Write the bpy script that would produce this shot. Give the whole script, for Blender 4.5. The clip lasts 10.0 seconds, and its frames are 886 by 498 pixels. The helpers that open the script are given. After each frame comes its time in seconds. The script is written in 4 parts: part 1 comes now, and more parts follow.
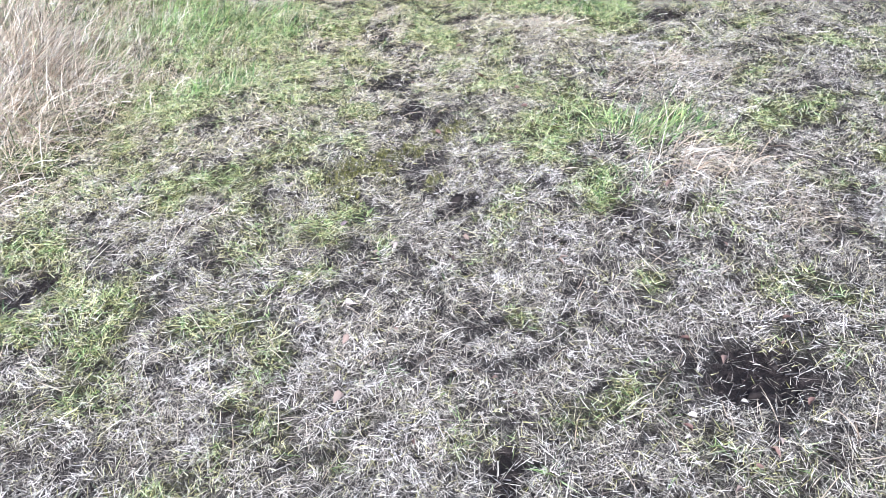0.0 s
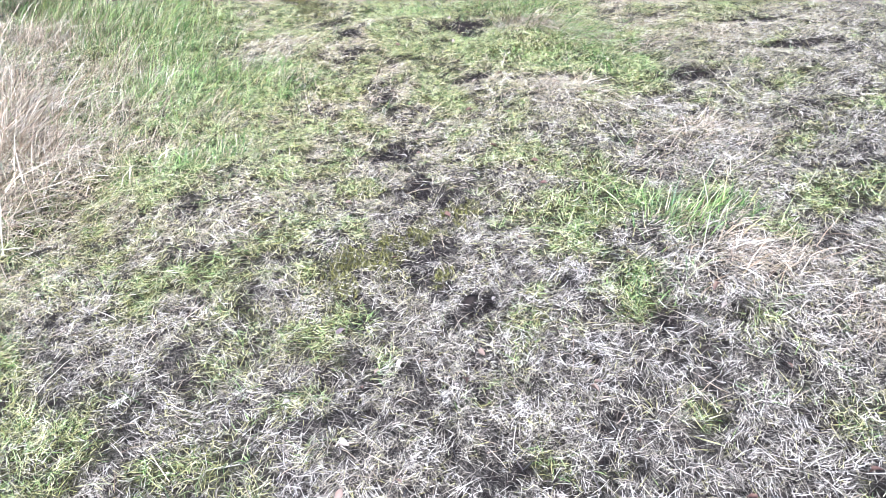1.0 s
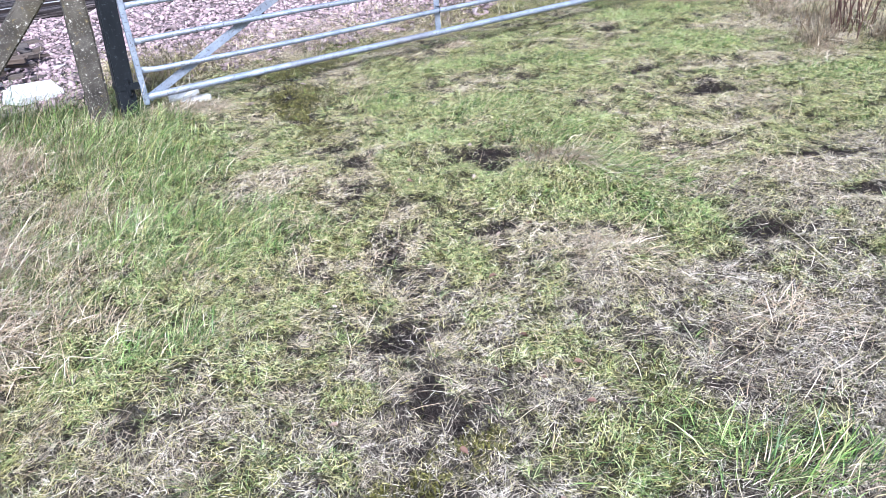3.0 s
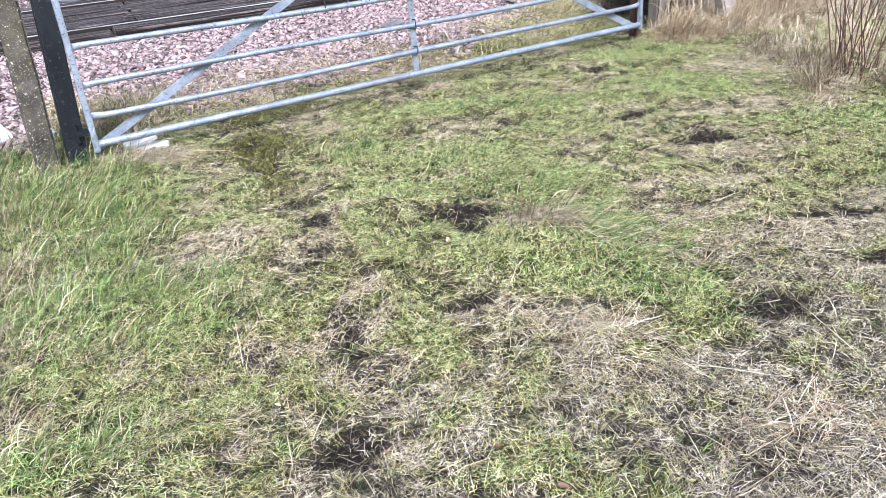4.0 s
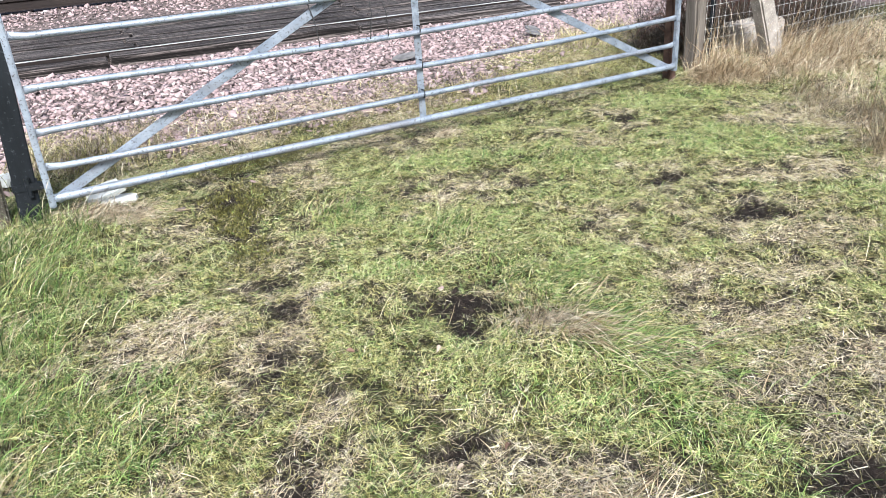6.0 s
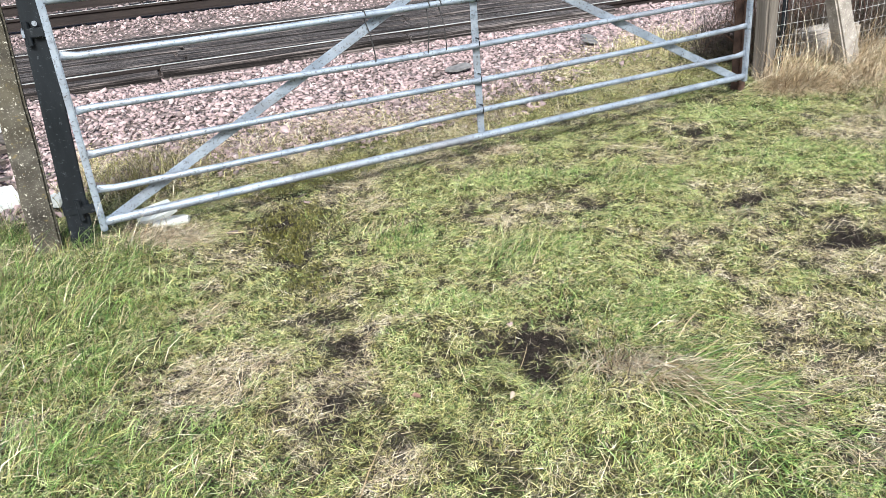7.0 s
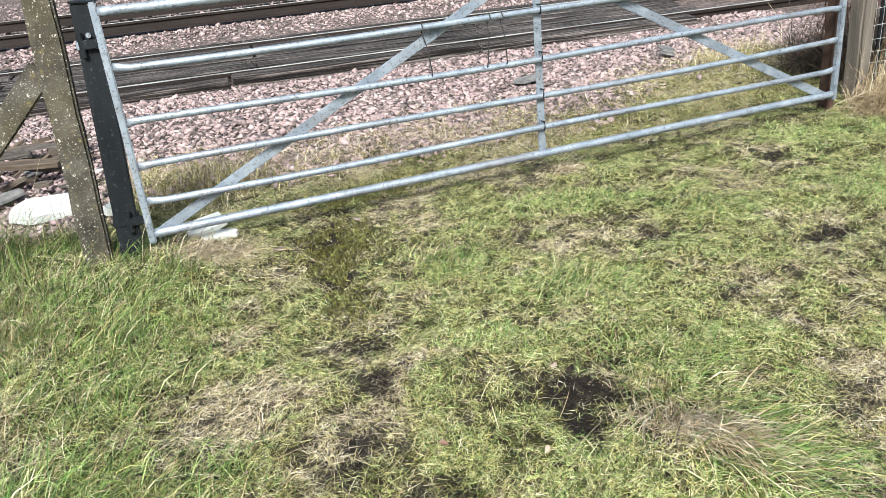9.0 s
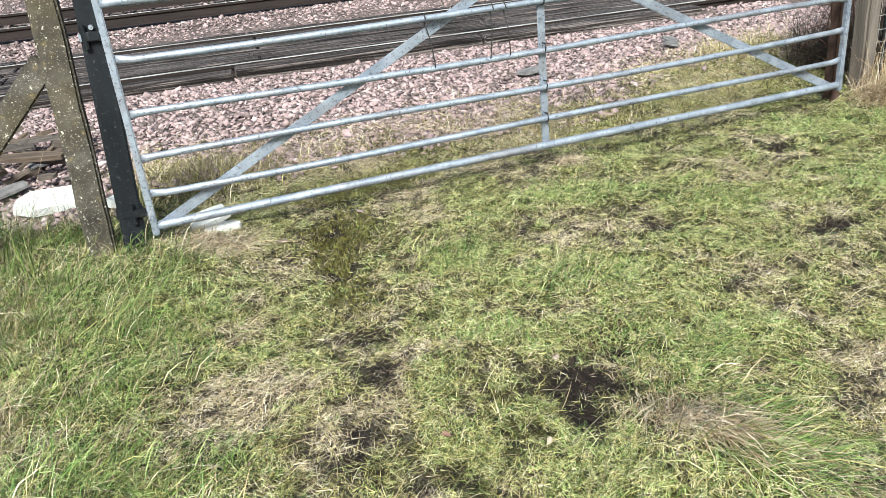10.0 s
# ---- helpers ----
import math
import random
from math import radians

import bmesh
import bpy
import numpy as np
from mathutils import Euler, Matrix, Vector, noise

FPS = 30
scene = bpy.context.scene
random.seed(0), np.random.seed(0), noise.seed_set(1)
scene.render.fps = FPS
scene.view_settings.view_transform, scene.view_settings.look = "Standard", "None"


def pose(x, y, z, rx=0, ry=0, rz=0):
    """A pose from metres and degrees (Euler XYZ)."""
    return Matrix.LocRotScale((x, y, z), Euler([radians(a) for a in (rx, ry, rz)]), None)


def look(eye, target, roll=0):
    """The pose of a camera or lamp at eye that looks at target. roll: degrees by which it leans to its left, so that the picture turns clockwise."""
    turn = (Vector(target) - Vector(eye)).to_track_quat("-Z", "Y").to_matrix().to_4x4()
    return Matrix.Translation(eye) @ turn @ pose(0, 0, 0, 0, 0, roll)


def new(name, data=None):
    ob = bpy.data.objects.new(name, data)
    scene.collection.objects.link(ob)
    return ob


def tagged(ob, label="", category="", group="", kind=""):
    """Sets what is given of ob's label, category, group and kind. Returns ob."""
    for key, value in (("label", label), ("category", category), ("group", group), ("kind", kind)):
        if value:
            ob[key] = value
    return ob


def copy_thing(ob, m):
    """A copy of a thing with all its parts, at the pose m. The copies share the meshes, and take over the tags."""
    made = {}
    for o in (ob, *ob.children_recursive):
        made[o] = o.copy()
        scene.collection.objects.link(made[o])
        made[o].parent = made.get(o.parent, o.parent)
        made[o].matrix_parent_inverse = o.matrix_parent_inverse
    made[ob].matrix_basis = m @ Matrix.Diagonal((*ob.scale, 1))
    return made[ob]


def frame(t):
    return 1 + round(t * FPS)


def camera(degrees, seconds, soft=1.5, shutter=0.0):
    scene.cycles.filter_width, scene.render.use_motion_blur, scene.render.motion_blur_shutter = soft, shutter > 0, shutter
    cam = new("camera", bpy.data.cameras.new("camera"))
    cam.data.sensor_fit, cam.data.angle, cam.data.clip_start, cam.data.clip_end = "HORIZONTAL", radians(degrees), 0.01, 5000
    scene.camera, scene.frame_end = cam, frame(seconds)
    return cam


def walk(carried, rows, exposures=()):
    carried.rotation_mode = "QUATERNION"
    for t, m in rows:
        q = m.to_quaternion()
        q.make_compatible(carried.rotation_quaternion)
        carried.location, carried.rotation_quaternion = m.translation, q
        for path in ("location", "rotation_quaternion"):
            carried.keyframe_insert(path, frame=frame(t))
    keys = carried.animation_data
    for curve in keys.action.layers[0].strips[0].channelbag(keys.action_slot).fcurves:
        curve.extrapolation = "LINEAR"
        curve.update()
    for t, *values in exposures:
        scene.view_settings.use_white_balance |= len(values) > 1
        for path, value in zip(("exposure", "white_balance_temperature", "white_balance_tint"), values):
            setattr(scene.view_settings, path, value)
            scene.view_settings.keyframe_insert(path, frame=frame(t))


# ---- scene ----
cam = camera(60.2, 10.0, 0.6)
PATH = [
    (0, (0.032, 0.51, 1.372), (0.861, 1.896, 0.192), -4.5),
    (0.5, (0.122, 0.683, 1.367), (0.96, 2.082, 0.209), -4.6),
    (1, (0.243, 0.856, 1.363), (1.087, 2.285, 0.247), -4.9),
    (1.5, (0.438, 1.013, 1.38), (1.284, 2.475, 0.31), -5.2),
    (2, (0.547, 1.156, 1.377), (1.392, 2.652, 0.354), -5.3),
    (2.5, (0.594, 1.355, 1.381), (1.446, 2.876, 0.401), -5.2),
    (2.7, (0.611, 1.409, 1.383), (1.464, 2.937, 0.415), -5.2),
    (3.8, (0.928, 1.721, 1.351), (1.82, 3.274, 0.461), -4.9),
    (4, (0.959, 1.79, 1.346), (1.863, 3.341, 0.466), -4.8),
    (4.5, (1.029, 2.019, 1.346), (1.964, 3.565, 0.489), -4.3),
    (5, (1.138, 2.141, 1.344), (2.08, 3.691, 0.501), -3.7),
    (5.2, (1.199, 2.188, 1.355), (2.13, 3.744, 0.511), -3.6),
    (6.3, (1.42, 2.357, 1.355), (2.259, 3.972, 0.525), -4.4),
    (6.5, (1.417, 2.413, 1.359), (2.235, 4.04, 0.531), -4.7),
    (7, (1.424, 2.538, 1.368), (2.2, 4.192, 0.554), -5.2),
    (7.5, (1.486, 2.59, 1.373), (2.214, 4.276, 0.58), -5.5),
    (8, (1.567, 2.626, 1.375), (2.245, 4.337, 0.593), -5.5),
    (8.5, (1.604, 2.65, 1.371), (2.237, 4.379, 0.591), -5.5),
    (9, (1.612, 2.663, 1.372), (2.214, 4.401, 0.586), -5.6),
    (9.5, (1.618, 2.662, 1.37), (2.207, 4.401, 0.576), -5.8),
    (10, (1.618, 2.662, 1.37), (2.205, 4.397, 0.566), -5.8),
]
EXPOSURES = [
    (0.0, 1.58, 5150, 17), (0.5, 1.75, 5150, 18), (1.5, 1.7, 5200, 17), (2.7, 1.5, 5250, 17), (3.8, 1.39, 5550, 15),
    (5.2, 1.38, 5850, 11), (7.0, 1.31, 6100, 6), (10.0, 1.23, 6250, 3),
]
walk(cam, [(t, look(eye, target, roll)) for t, eye, target, roll in PATH], EXPOSURES)

# ---- sky and sun: bright thin cloud ----
SUN_EL, SUN_AZ = 42.0, 205.0
world = bpy.data.worlds.new("sky")
scene.world = world
world.use_nodes = True
wn = world.node_tree
sky = wn.nodes.new("ShaderNodeTexSky")
sky.sky_type = "NISHITA"
sky.sun_disc = False
sky.sun_elevation, sky.sun_rotation = radians(SUN_EL), radians(SUN_AZ)
sky.dust_density, sky.air_density = 4.0, 1.0
wn.links.new(sky.outputs[0], wn.nodes["Background"].inputs[0])
wn.nodes["Background"].inputs[1].default_value = 0.07
sun = new("sun", bpy.data.lights.new("sun", "SUN"))
sun.data.energy, sun.data.angle, sun.data.color = 4.2, radians(20), (1.0, 0.96, 0.9)
sa, se = radians(SUN_AZ), radians(SUN_EL)
sun.matrix_world = look((0, 0, 12), (-math.sin(sa) * math.cos(se), -math.cos(sa) * math.cos(se), 12 - math.sin(se)))

# ---- material helpers ----
RNG = np.random.default_rng(7)


class Mat:
    """A small builder for node materials."""

    def __init__(self, name, rough=0.8, metal=0.0, spec=0.3):
        self.m = bpy.data.materials.new(name)
        self.m.use_nodes = True
        self.t = self.m.node_tree
        self.b = self.t.nodes["Principled BSDF"]
        self.b.inputs["Roughness"].default_value = rough
        self.b.inputs["Metallic"].default_value = metal
        self.b.inputs["Specular IOR Level"].default_value = spec
        self.co = self.t.nodes.new("ShaderNodeTexCoord").outputs["Object"]

    def geo(self, out):
        return self.t.nodes.new("ShaderNodeNewGeometry").outputs[out]

    def stretch(self, x, y, z, src=None):
        n = self.t.nodes.new("ShaderNodeMapping")
        n.inputs["Scale"].default_value = (x, y, z)
        self.t.links.new(src or self.co, n.inputs["Vector"])
        return n.outputs[0]

    def noise(self, scale, detail=4.0, rough=0.55, src=None):
        n = self.t.nodes.new("ShaderNodeTexNoise")
        n.inputs["Scale"].default_value, n.inputs["Detail"].default_value = scale, detail
        n.inputs["Roughness"].default_value = rough
        self.t.links.new(src or self.co, n.inputs["Vector"])
        return n.outputs["Fac"]

    def cells(self, scale, out="Distance", src=None):
        n = self.t.nodes.new("ShaderNodeTexVoronoi")
        n.inputs["Scale"].default_value = scale
        self.t.links.new(src or self.co, n.inputs["Vector"])
        return n.outputs[out]

    def island(self):
        return self.geo("Random Per Island")

    def each(self):
        return self.t.nodes.new("ShaderNodeObjectInfo").outputs["Random"]

    def ramp(self, fac, *stops):
        n = self.t.nodes.new("ShaderNodeValToRGB")
        e = n.color_ramp.elements
        while len(e) < len(stops):
            e.new(0.5)
        for s, (p, c) in zip(e, stops):
            s.position = p
            s.color = (*c, 1) if len(c) == 3 else (c[0], c[0], c[0], 1)
        self.t.links.new(fac, n.inputs[0])
        return n.outputs[0]

    def mix(self, fac, a, b, kind="MIX"):
        n = self.t.nodes.new("ShaderNodeMix")
        n.data_type, n.blend_type = "RGBA", kind
        for sock, v in ((n.inputs[0], fac), (n.inputs[6], a), (n.inputs[7], b)):
            if isinstance(v, (int, float)):
                sock.default_value = v
            elif isinstance(v, tuple):
                sock.default_value = (*v, 1)
            else:
                self.t.links.new(v, sock)
        return n.outputs[2]

    def color(self, src):
        self.t.links.new(src, self.b.inputs["Base Color"])
        return self

    def roughness(self, src):
        self.t.links.new(src, self.b.inputs["Roughness"])
        return self

    def bump(self, src, strength=0.5, distance=0.01):
        n = self.t.nodes.new("ShaderNodeBump")
        n.inputs["Strength"].default_value, n.inputs["Distance"].default_value = strength, distance
        self.t.links.new(src, n.inputs["Height"])
        self.t.links.new(n.outputs[0], self.b.inputs["Normal"])
        return self

    def thin(self, src, amount=0.35):
        """Light passes through the leaf."""
        tr = self.t.nodes.new("ShaderNodeBsdfTranslucent")
        mx = self.t.nodes.new("ShaderNodeMixShader")
        mx.inputs[0].default_value = amount
        self.t.links.new(src, tr.inputs[0])
        self.t.links.new(self.b.outputs[0], mx.inputs[1])
        self.t.links.new(tr.outputs[0], mx.inputs[2])
        self.t.links.new(mx.outputs[0], self.t.nodes["Material Output"].inputs[0])
        return self


def grass_mat(name, *stops):
    k = Mat(name, 0.5, 0.0, 0.4)
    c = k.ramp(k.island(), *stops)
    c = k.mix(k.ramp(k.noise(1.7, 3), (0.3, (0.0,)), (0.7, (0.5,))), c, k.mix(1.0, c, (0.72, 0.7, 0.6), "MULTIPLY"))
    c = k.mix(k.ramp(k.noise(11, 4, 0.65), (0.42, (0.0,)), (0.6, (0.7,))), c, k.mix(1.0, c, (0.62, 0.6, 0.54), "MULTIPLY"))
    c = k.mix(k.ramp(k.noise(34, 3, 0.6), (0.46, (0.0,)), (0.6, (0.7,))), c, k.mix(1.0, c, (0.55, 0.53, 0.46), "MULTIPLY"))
    return k.color(c).thin(c, 0.06).m


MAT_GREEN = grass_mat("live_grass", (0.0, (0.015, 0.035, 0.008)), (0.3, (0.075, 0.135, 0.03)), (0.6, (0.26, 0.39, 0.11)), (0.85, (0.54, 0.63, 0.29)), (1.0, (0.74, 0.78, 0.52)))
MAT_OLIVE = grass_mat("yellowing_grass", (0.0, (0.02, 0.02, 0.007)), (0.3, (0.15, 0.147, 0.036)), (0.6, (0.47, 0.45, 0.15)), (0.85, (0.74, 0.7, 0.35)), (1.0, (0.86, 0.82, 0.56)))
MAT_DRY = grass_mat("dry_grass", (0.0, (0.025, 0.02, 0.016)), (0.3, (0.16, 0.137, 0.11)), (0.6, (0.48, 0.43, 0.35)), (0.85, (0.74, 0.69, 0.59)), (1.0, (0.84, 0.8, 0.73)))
MAT_STRAW = grass_mat("bleached_straw", (0.0, (0.2, 0.14, 0.09)), (0.35, (0.55, 0.44, 0.31)), (0.75, (0.74, 0.65, 0.5)), (1.0, (0.87, 0.82, 0.7)))
MAT_BROWN = grass_mat("brown_dead_grass", (0.0, (0.08, 0.05, 0.026)), (0.5, (0.38, 0.27, 0.16)), (1.0, (0.68, 0.54, 0.37)))
MAT_LUSH = grass_mat("lush_grass", (0.0, (0.016, 0.05, 0.014)), (0.3, (0.09, 0.19, 0.04)), (0.7, (0.29, 0.44, 0.12)), (1.0, (0.62, 0.7, 0.36)))
MAT_THATCH = grass_mat("rotting_thatch", (0.0, (0.01, 0.008, 0.006)), (0.5, (0.04, 0.03, 0.023)), (1.0, (0.14, 0.11, 0.085)))
MAT_MOSS = grass_mat("moss", (0.0, (0.02, 0.021, 0.006)), (0.6, (0.09, 0.087, 0.016)), (1.0, (0.2, 0.195, 0.05)))

k = Mat("soil_thatch_and_shade", 0.92, 0.0, 0.15)


def zone(name):
    n = k.t.nodes.new("ShaderNodeAttribute")
    n.attribute_name = name
    return n.outputs["Fac"]


# soil toned almost black, so shade between blades is partly in its colour
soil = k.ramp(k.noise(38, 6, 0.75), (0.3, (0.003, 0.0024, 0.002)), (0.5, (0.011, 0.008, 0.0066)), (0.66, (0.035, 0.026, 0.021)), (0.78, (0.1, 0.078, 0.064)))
# streaks like strands, with the shade between them coloured in as near-black lows
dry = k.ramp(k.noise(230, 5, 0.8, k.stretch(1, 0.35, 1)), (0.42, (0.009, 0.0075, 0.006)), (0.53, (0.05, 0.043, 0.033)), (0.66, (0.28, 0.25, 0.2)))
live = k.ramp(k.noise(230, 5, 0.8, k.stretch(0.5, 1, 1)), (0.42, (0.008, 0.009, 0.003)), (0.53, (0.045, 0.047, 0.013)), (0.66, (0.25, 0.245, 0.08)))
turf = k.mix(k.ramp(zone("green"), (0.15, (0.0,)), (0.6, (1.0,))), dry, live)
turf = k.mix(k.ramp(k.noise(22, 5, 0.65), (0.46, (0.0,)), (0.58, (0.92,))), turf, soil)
patchy = k.mix(1.0, zone("bare"), k.noise(55, 5, 0.75), "MULTIPLY")
c = k.mix(k.ramp(patchy, (0.08, (0.0,)), (0.24, (1.0,))), turf, soil)
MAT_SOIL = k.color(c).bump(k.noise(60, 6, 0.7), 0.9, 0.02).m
k = Mat("trodden_earth", 0.92, 0.0, 0.15)
MAT_EARTH = k.color(k.ramp(k.noise(38, 6, 0.7), (0.25, (0.008, 0.006, 0.005)), (0.6, (0.026, 0.02, 0.016)), (0.85, (0.08, 0.06, 0.05)))).m

k = Mat("dusty_gravel", 0.9, 0.0, 0.2)
MAT_BED = k.color(k.ramp(k.cells(26, "Color"), (0.2, (0.05, 0.04, 0.038)), (0.8, (0.16, 0.125, 0.118)))).bump(k.cells(26), 0.8, 0.03).m


def stone_mat(name, rnd):
    k = Mat(name, 0.85, 0.0, 0.3)
    r = k.island() if rnd == "island" else k.each()
    c = k.ramp(r, (0.0, (0.07, 0.058, 0.06)), (0.2, (0.15, 0.118, 0.122)), (0.45, (0.25, 0.187, 0.193)), (0.7, (0.32, 0.236, 0.244)), (0.9, (0.37, 0.28, 0.287)), (1.0, (0.42, 0.37, 0.367)))
    c = k.mix(k.ramp(k.noise(45, 5, 0.7), (0.4, (0.0,)), (0.75, (0.6,))), c, (0.2, 0.16, 0.14))
    return k.color(c).bump(k.noise(90, 4), 0.4, 0.004).m


MAT_STONES = stone_mat("ballast_stone", "island")
MAT_STONE = stone_mat("loose_ballast_stone", "each")

k = Mat("galvanised_steel", 0.45, 0.6, 0.5)
c = k.ramp(k.noise(9, 5), (0.3, (0.2, 0.24, 0.295)), (0.7, (0.34, 0.385, 0.45)))
c = k.mix(k.ramp(k.noise(5, 4, 0.6, k.stretch(0.35, 1, 1)), (0.5, (0.0,)), (0.68, (0.55,))), c, (0.2, 0.185, 0.19))
c = k.mix(k.ramp(k.noise(30, 6, 0.75, k.stretch(0.5, 1, 1)), (0.54, (0.0,)), (0.66, (0.5,))), c, (0.07, 0.075, 0.085))
c = k.mix(k.ramp(k.noise(85, 3, 0.6), (0.58, (0.0,)), (0.66, (0.7,))), c, (0.05, 0.044, 0.04))
MAT_GALV = k.color(c).roughness(k.ramp(k.noise(30, 4), (0.3, (0.4,)), (0.7, (0.7,)))).bump(k.noise(160, 3), 0.15, 0.002).m

k = Mat("dark_steel", 0.6, 0.2, 0.22)
c = k.ramp(k.noise(9, 5, 0.65, k.stretch(1, 1, 0.25)), (0.3, (0.003, 0.0045, 0.006)), (0.7, (0.012, 0.015, 0.019)))
c = k.mix(k.ramp(k.noise(40, 5, 0.75), (0.58, (0.0,)), (0.68, (0.8,))), c, (0.08, 0.09, 0.1))
MAT_DARK = k.color(c).bump(k.noise(60, 4), 0.2, 0.002).m

k = Mat("rusty_steel", 0.85, 0.2, 0.3)
c = k.ramp(k.noise(12, 6, 0.7), (0.3, (0.03, 0.018, 0.013)), (0.6, (0.075, 0.045, 0.034)), (0.8, (0.14, 0.1, 0.08)))
MAT_RUST = k.color(c).bump(k.noise(80, 4), 0.4, 0.003).m

k = Mat("rail_steel", 0.75, 0.3, 0.3)
c = k.ramp(k.noise(7, 6, 0.7, k.stretch(0.2, 1, 1)), (0.3, (0.01, 0.007, 0.007)), (0.7, (0.026, 0.019, 0.017)))
MAT_RAIL = k.color(c).bump(k.noise(50, 4), 0.3, 0.003).m
k = Mat("polished_rail_head", 0.42, 0.6, 0.5)
MAT_HEAD = k.color(k.ramp(k.noise(20, 4, 0.6, k.stretch(0.08, 1, 1)), (0.35, (0.2, 0.18, 0.17)), (0.6, (0.7, 0.69, 0.67)))).m

k = Mat("lichened_concrete", 0.92, 0.0, 0.2)
c = k.ramp(k.noise(7, 6, 0.65), (0.3, (0.02, 0.018, 0.015)), (0.5, (0.05, 0.045, 0.037)), (0.72, (0.105, 0.097, 0.083)))
c = k.mix(k.ramp(k.noise(3, 4), (0.45, (0.0,)), (0.7, (0.6,))), c, (0.07, 0.06, 0.032))
c = k.mix(k.ramp(k.noise(120, 3, 0.6), (0.6, (0.0,)), (0.68, (0.7,))), c, (0.3, 0.29, 0.25))
c = k.mix(k.ramp(k.noise(34, 3, 0.7), (0.62, (0.0,)), (0.67, (0.85,))), c, (0.46, 0.44, 0.38))
c = k.mix(k.ramp(k.noise(19, 4, 0.7), (0.6, (0.0,)), (0.68, (0.45,))), c, (0.2, 0.15, 0.05))
MAT_CONC = k.color(c).bump(k.noise(70, 5, 0.7), 0.7, 0.006).m
k = Mat("pale_lichened_concrete", 0.92, 0.0, 0.2)
c = k.ramp(k.noise(9, 6, 0.7), (0.3, (0.13, 0.115, 0.1)), (0.7, (0.34, 0.31, 0.28)))
c = k.mix(k.ramp(k.noise(70, 3, 0.6), (0.58, (0.0,)), (0.66, (0.7,))), c, (0.5, 0.48, 0.44))
MAT_STRUT = k.color(c).bump(k.noise(60, 5, 0.7), 0.7, 0.006).m
k = Mat("pale_concrete", 0.9, 0.0, 0.2)
MAT_PALE = k.color(k.ramp(k.noise(12, 6, 0.65), (0.3, (0.28, 0.245, 0.215)), (0.7, (0.42, 0.385, 0.345)))).bump(k.noise(60, 5), 0.4, 0.004).m

k = Mat("weathered_timber", 0.88, 0.0, 0.2)
g = k.noise(9, 7, 0.75, k.stretch(0.1, 5.5, 5.5))
c = k.ramp(g, (0.42, (0.003, 0.0025, 0.0025)), (0.51, (0.026, 0.022, 0.0215)), (0.59, (0.17, 0.15, 0.146)))
c = k.mix(k.ramp(k.each(), (0.0, (0.0,)), (1.0, (0.55,))), c, k.mix(1.0, c, (0.6, 0.55, 0.52), "MULTIPLY"))
MAT_TIMBER = k.color(c).bump(g, 0.8, 0.012).m
k = Mat("grey_post_timber", 0.9, 0.0, 0.2)
g = k.noise(10, 6, 0.7, k.stretch(3, 3, 0.15))
MAT_POST = k.color(k.ramp(g, (0.28, (0.05, 0.043, 0.036)), (0.6, (0.13, 0.115, 0.1)), (0.8, (0.19, 0.175, 0.16)))).bump(g, 0.7, 0.008).m

k = Mat("white_sheet", 0.6, 0.0, 0.35)
MAT_WHITE = k.color(k.ramp(k.noise(8, 5, 0.65), (0.25, (0.33, 0.35, 0.34)), (0.6, (0.55, 0.57, 0.565)))).bump(k.noise(30, 4), 0.2, 0.004).m
k = Mat("broken_wood", 0.85, 0.0, 0.25)
g = k.noise(14, 5, 0.7, k.stretch(0.2, 3, 3))
MAT_SCRAP = k.color(k.mix(k.each(), k.ramp(g, (0.3, (0.035, 0.025, 0.018)), (0.7, (0.16, 0.12, 0.088))), k.ramp(g, (0.3, (0.02, 0.018, 0.018)), (0.7, (0.1, 0.09, 0.085))))).bump(g, 0.5, 0.004).m
k = Mat("slate", 0.7, 0.0, 0.35)
MAT_SLATE = k.color(k.ramp(k.noise(18, 5), (0.3, (0.07, 0.068, 0.07)), (0.7, (0.17, 0.165, 0.165)))).bump(k.noise(40, 4), 0.3, 0.004).m
k = Mat("black_cord", 0.6, 0.0, 0.3)
MAT_CORD = k.color(k.ramp(k.noise(60, 2), (0.3, (0.012, 0.012, 0.013)), (0.7, (0.03, 0.03, 0.03)))).m
k = Mat("fence_wire", 0.5, 0.4, 0.4)
MAT_WIRE = k.color(k.ramp(k.noise(40, 3), (0.3, (0.3, 0.3, 0.3)), (0.7, (0.5, 0.5, 0.49)))).m
k = Mat("twig_bark", 0.8, 0.0, 0.25)
MAT_TWIG = k.color(k.ramp(k.noise(30, 4), (0.3, (0.035, 0.018, 0.014)), (0.7, (0.09, 0.05, 0.036)))).m
k = Mat("dead_leaf", 0.7, 0.0, 0.3)
c = k.mix(k.ramp(k.noise(60, 4), (0.3, (0.0,)), (0.8, (0.5,))), k.ramp(k.each(), (0.0, (0.07, 0.03, 0.024)), (0.4, (0.14, 0.08, 0.06)), (0.75, (0.26, 0.2, 0.155)), (1.0, (0.42, 0.385, 0.33))), (0.25, 0.18, 0.12))
MAT_LEAF = k.color(c).m

# ---- the lie of the land ----
GATE_Y = 6.385


def lattice(ix, iy, seed):
    h = (ix * 374761393 + iy * 668265263 + seed * 974634777) & 0x7FFFFFFF
    h = ((h ^ (h >> 13)) * 1274126177) & 0x7FFFFFFF
    return ((h ^ (h >> 16)) & 0xFFFF) / 65535.0


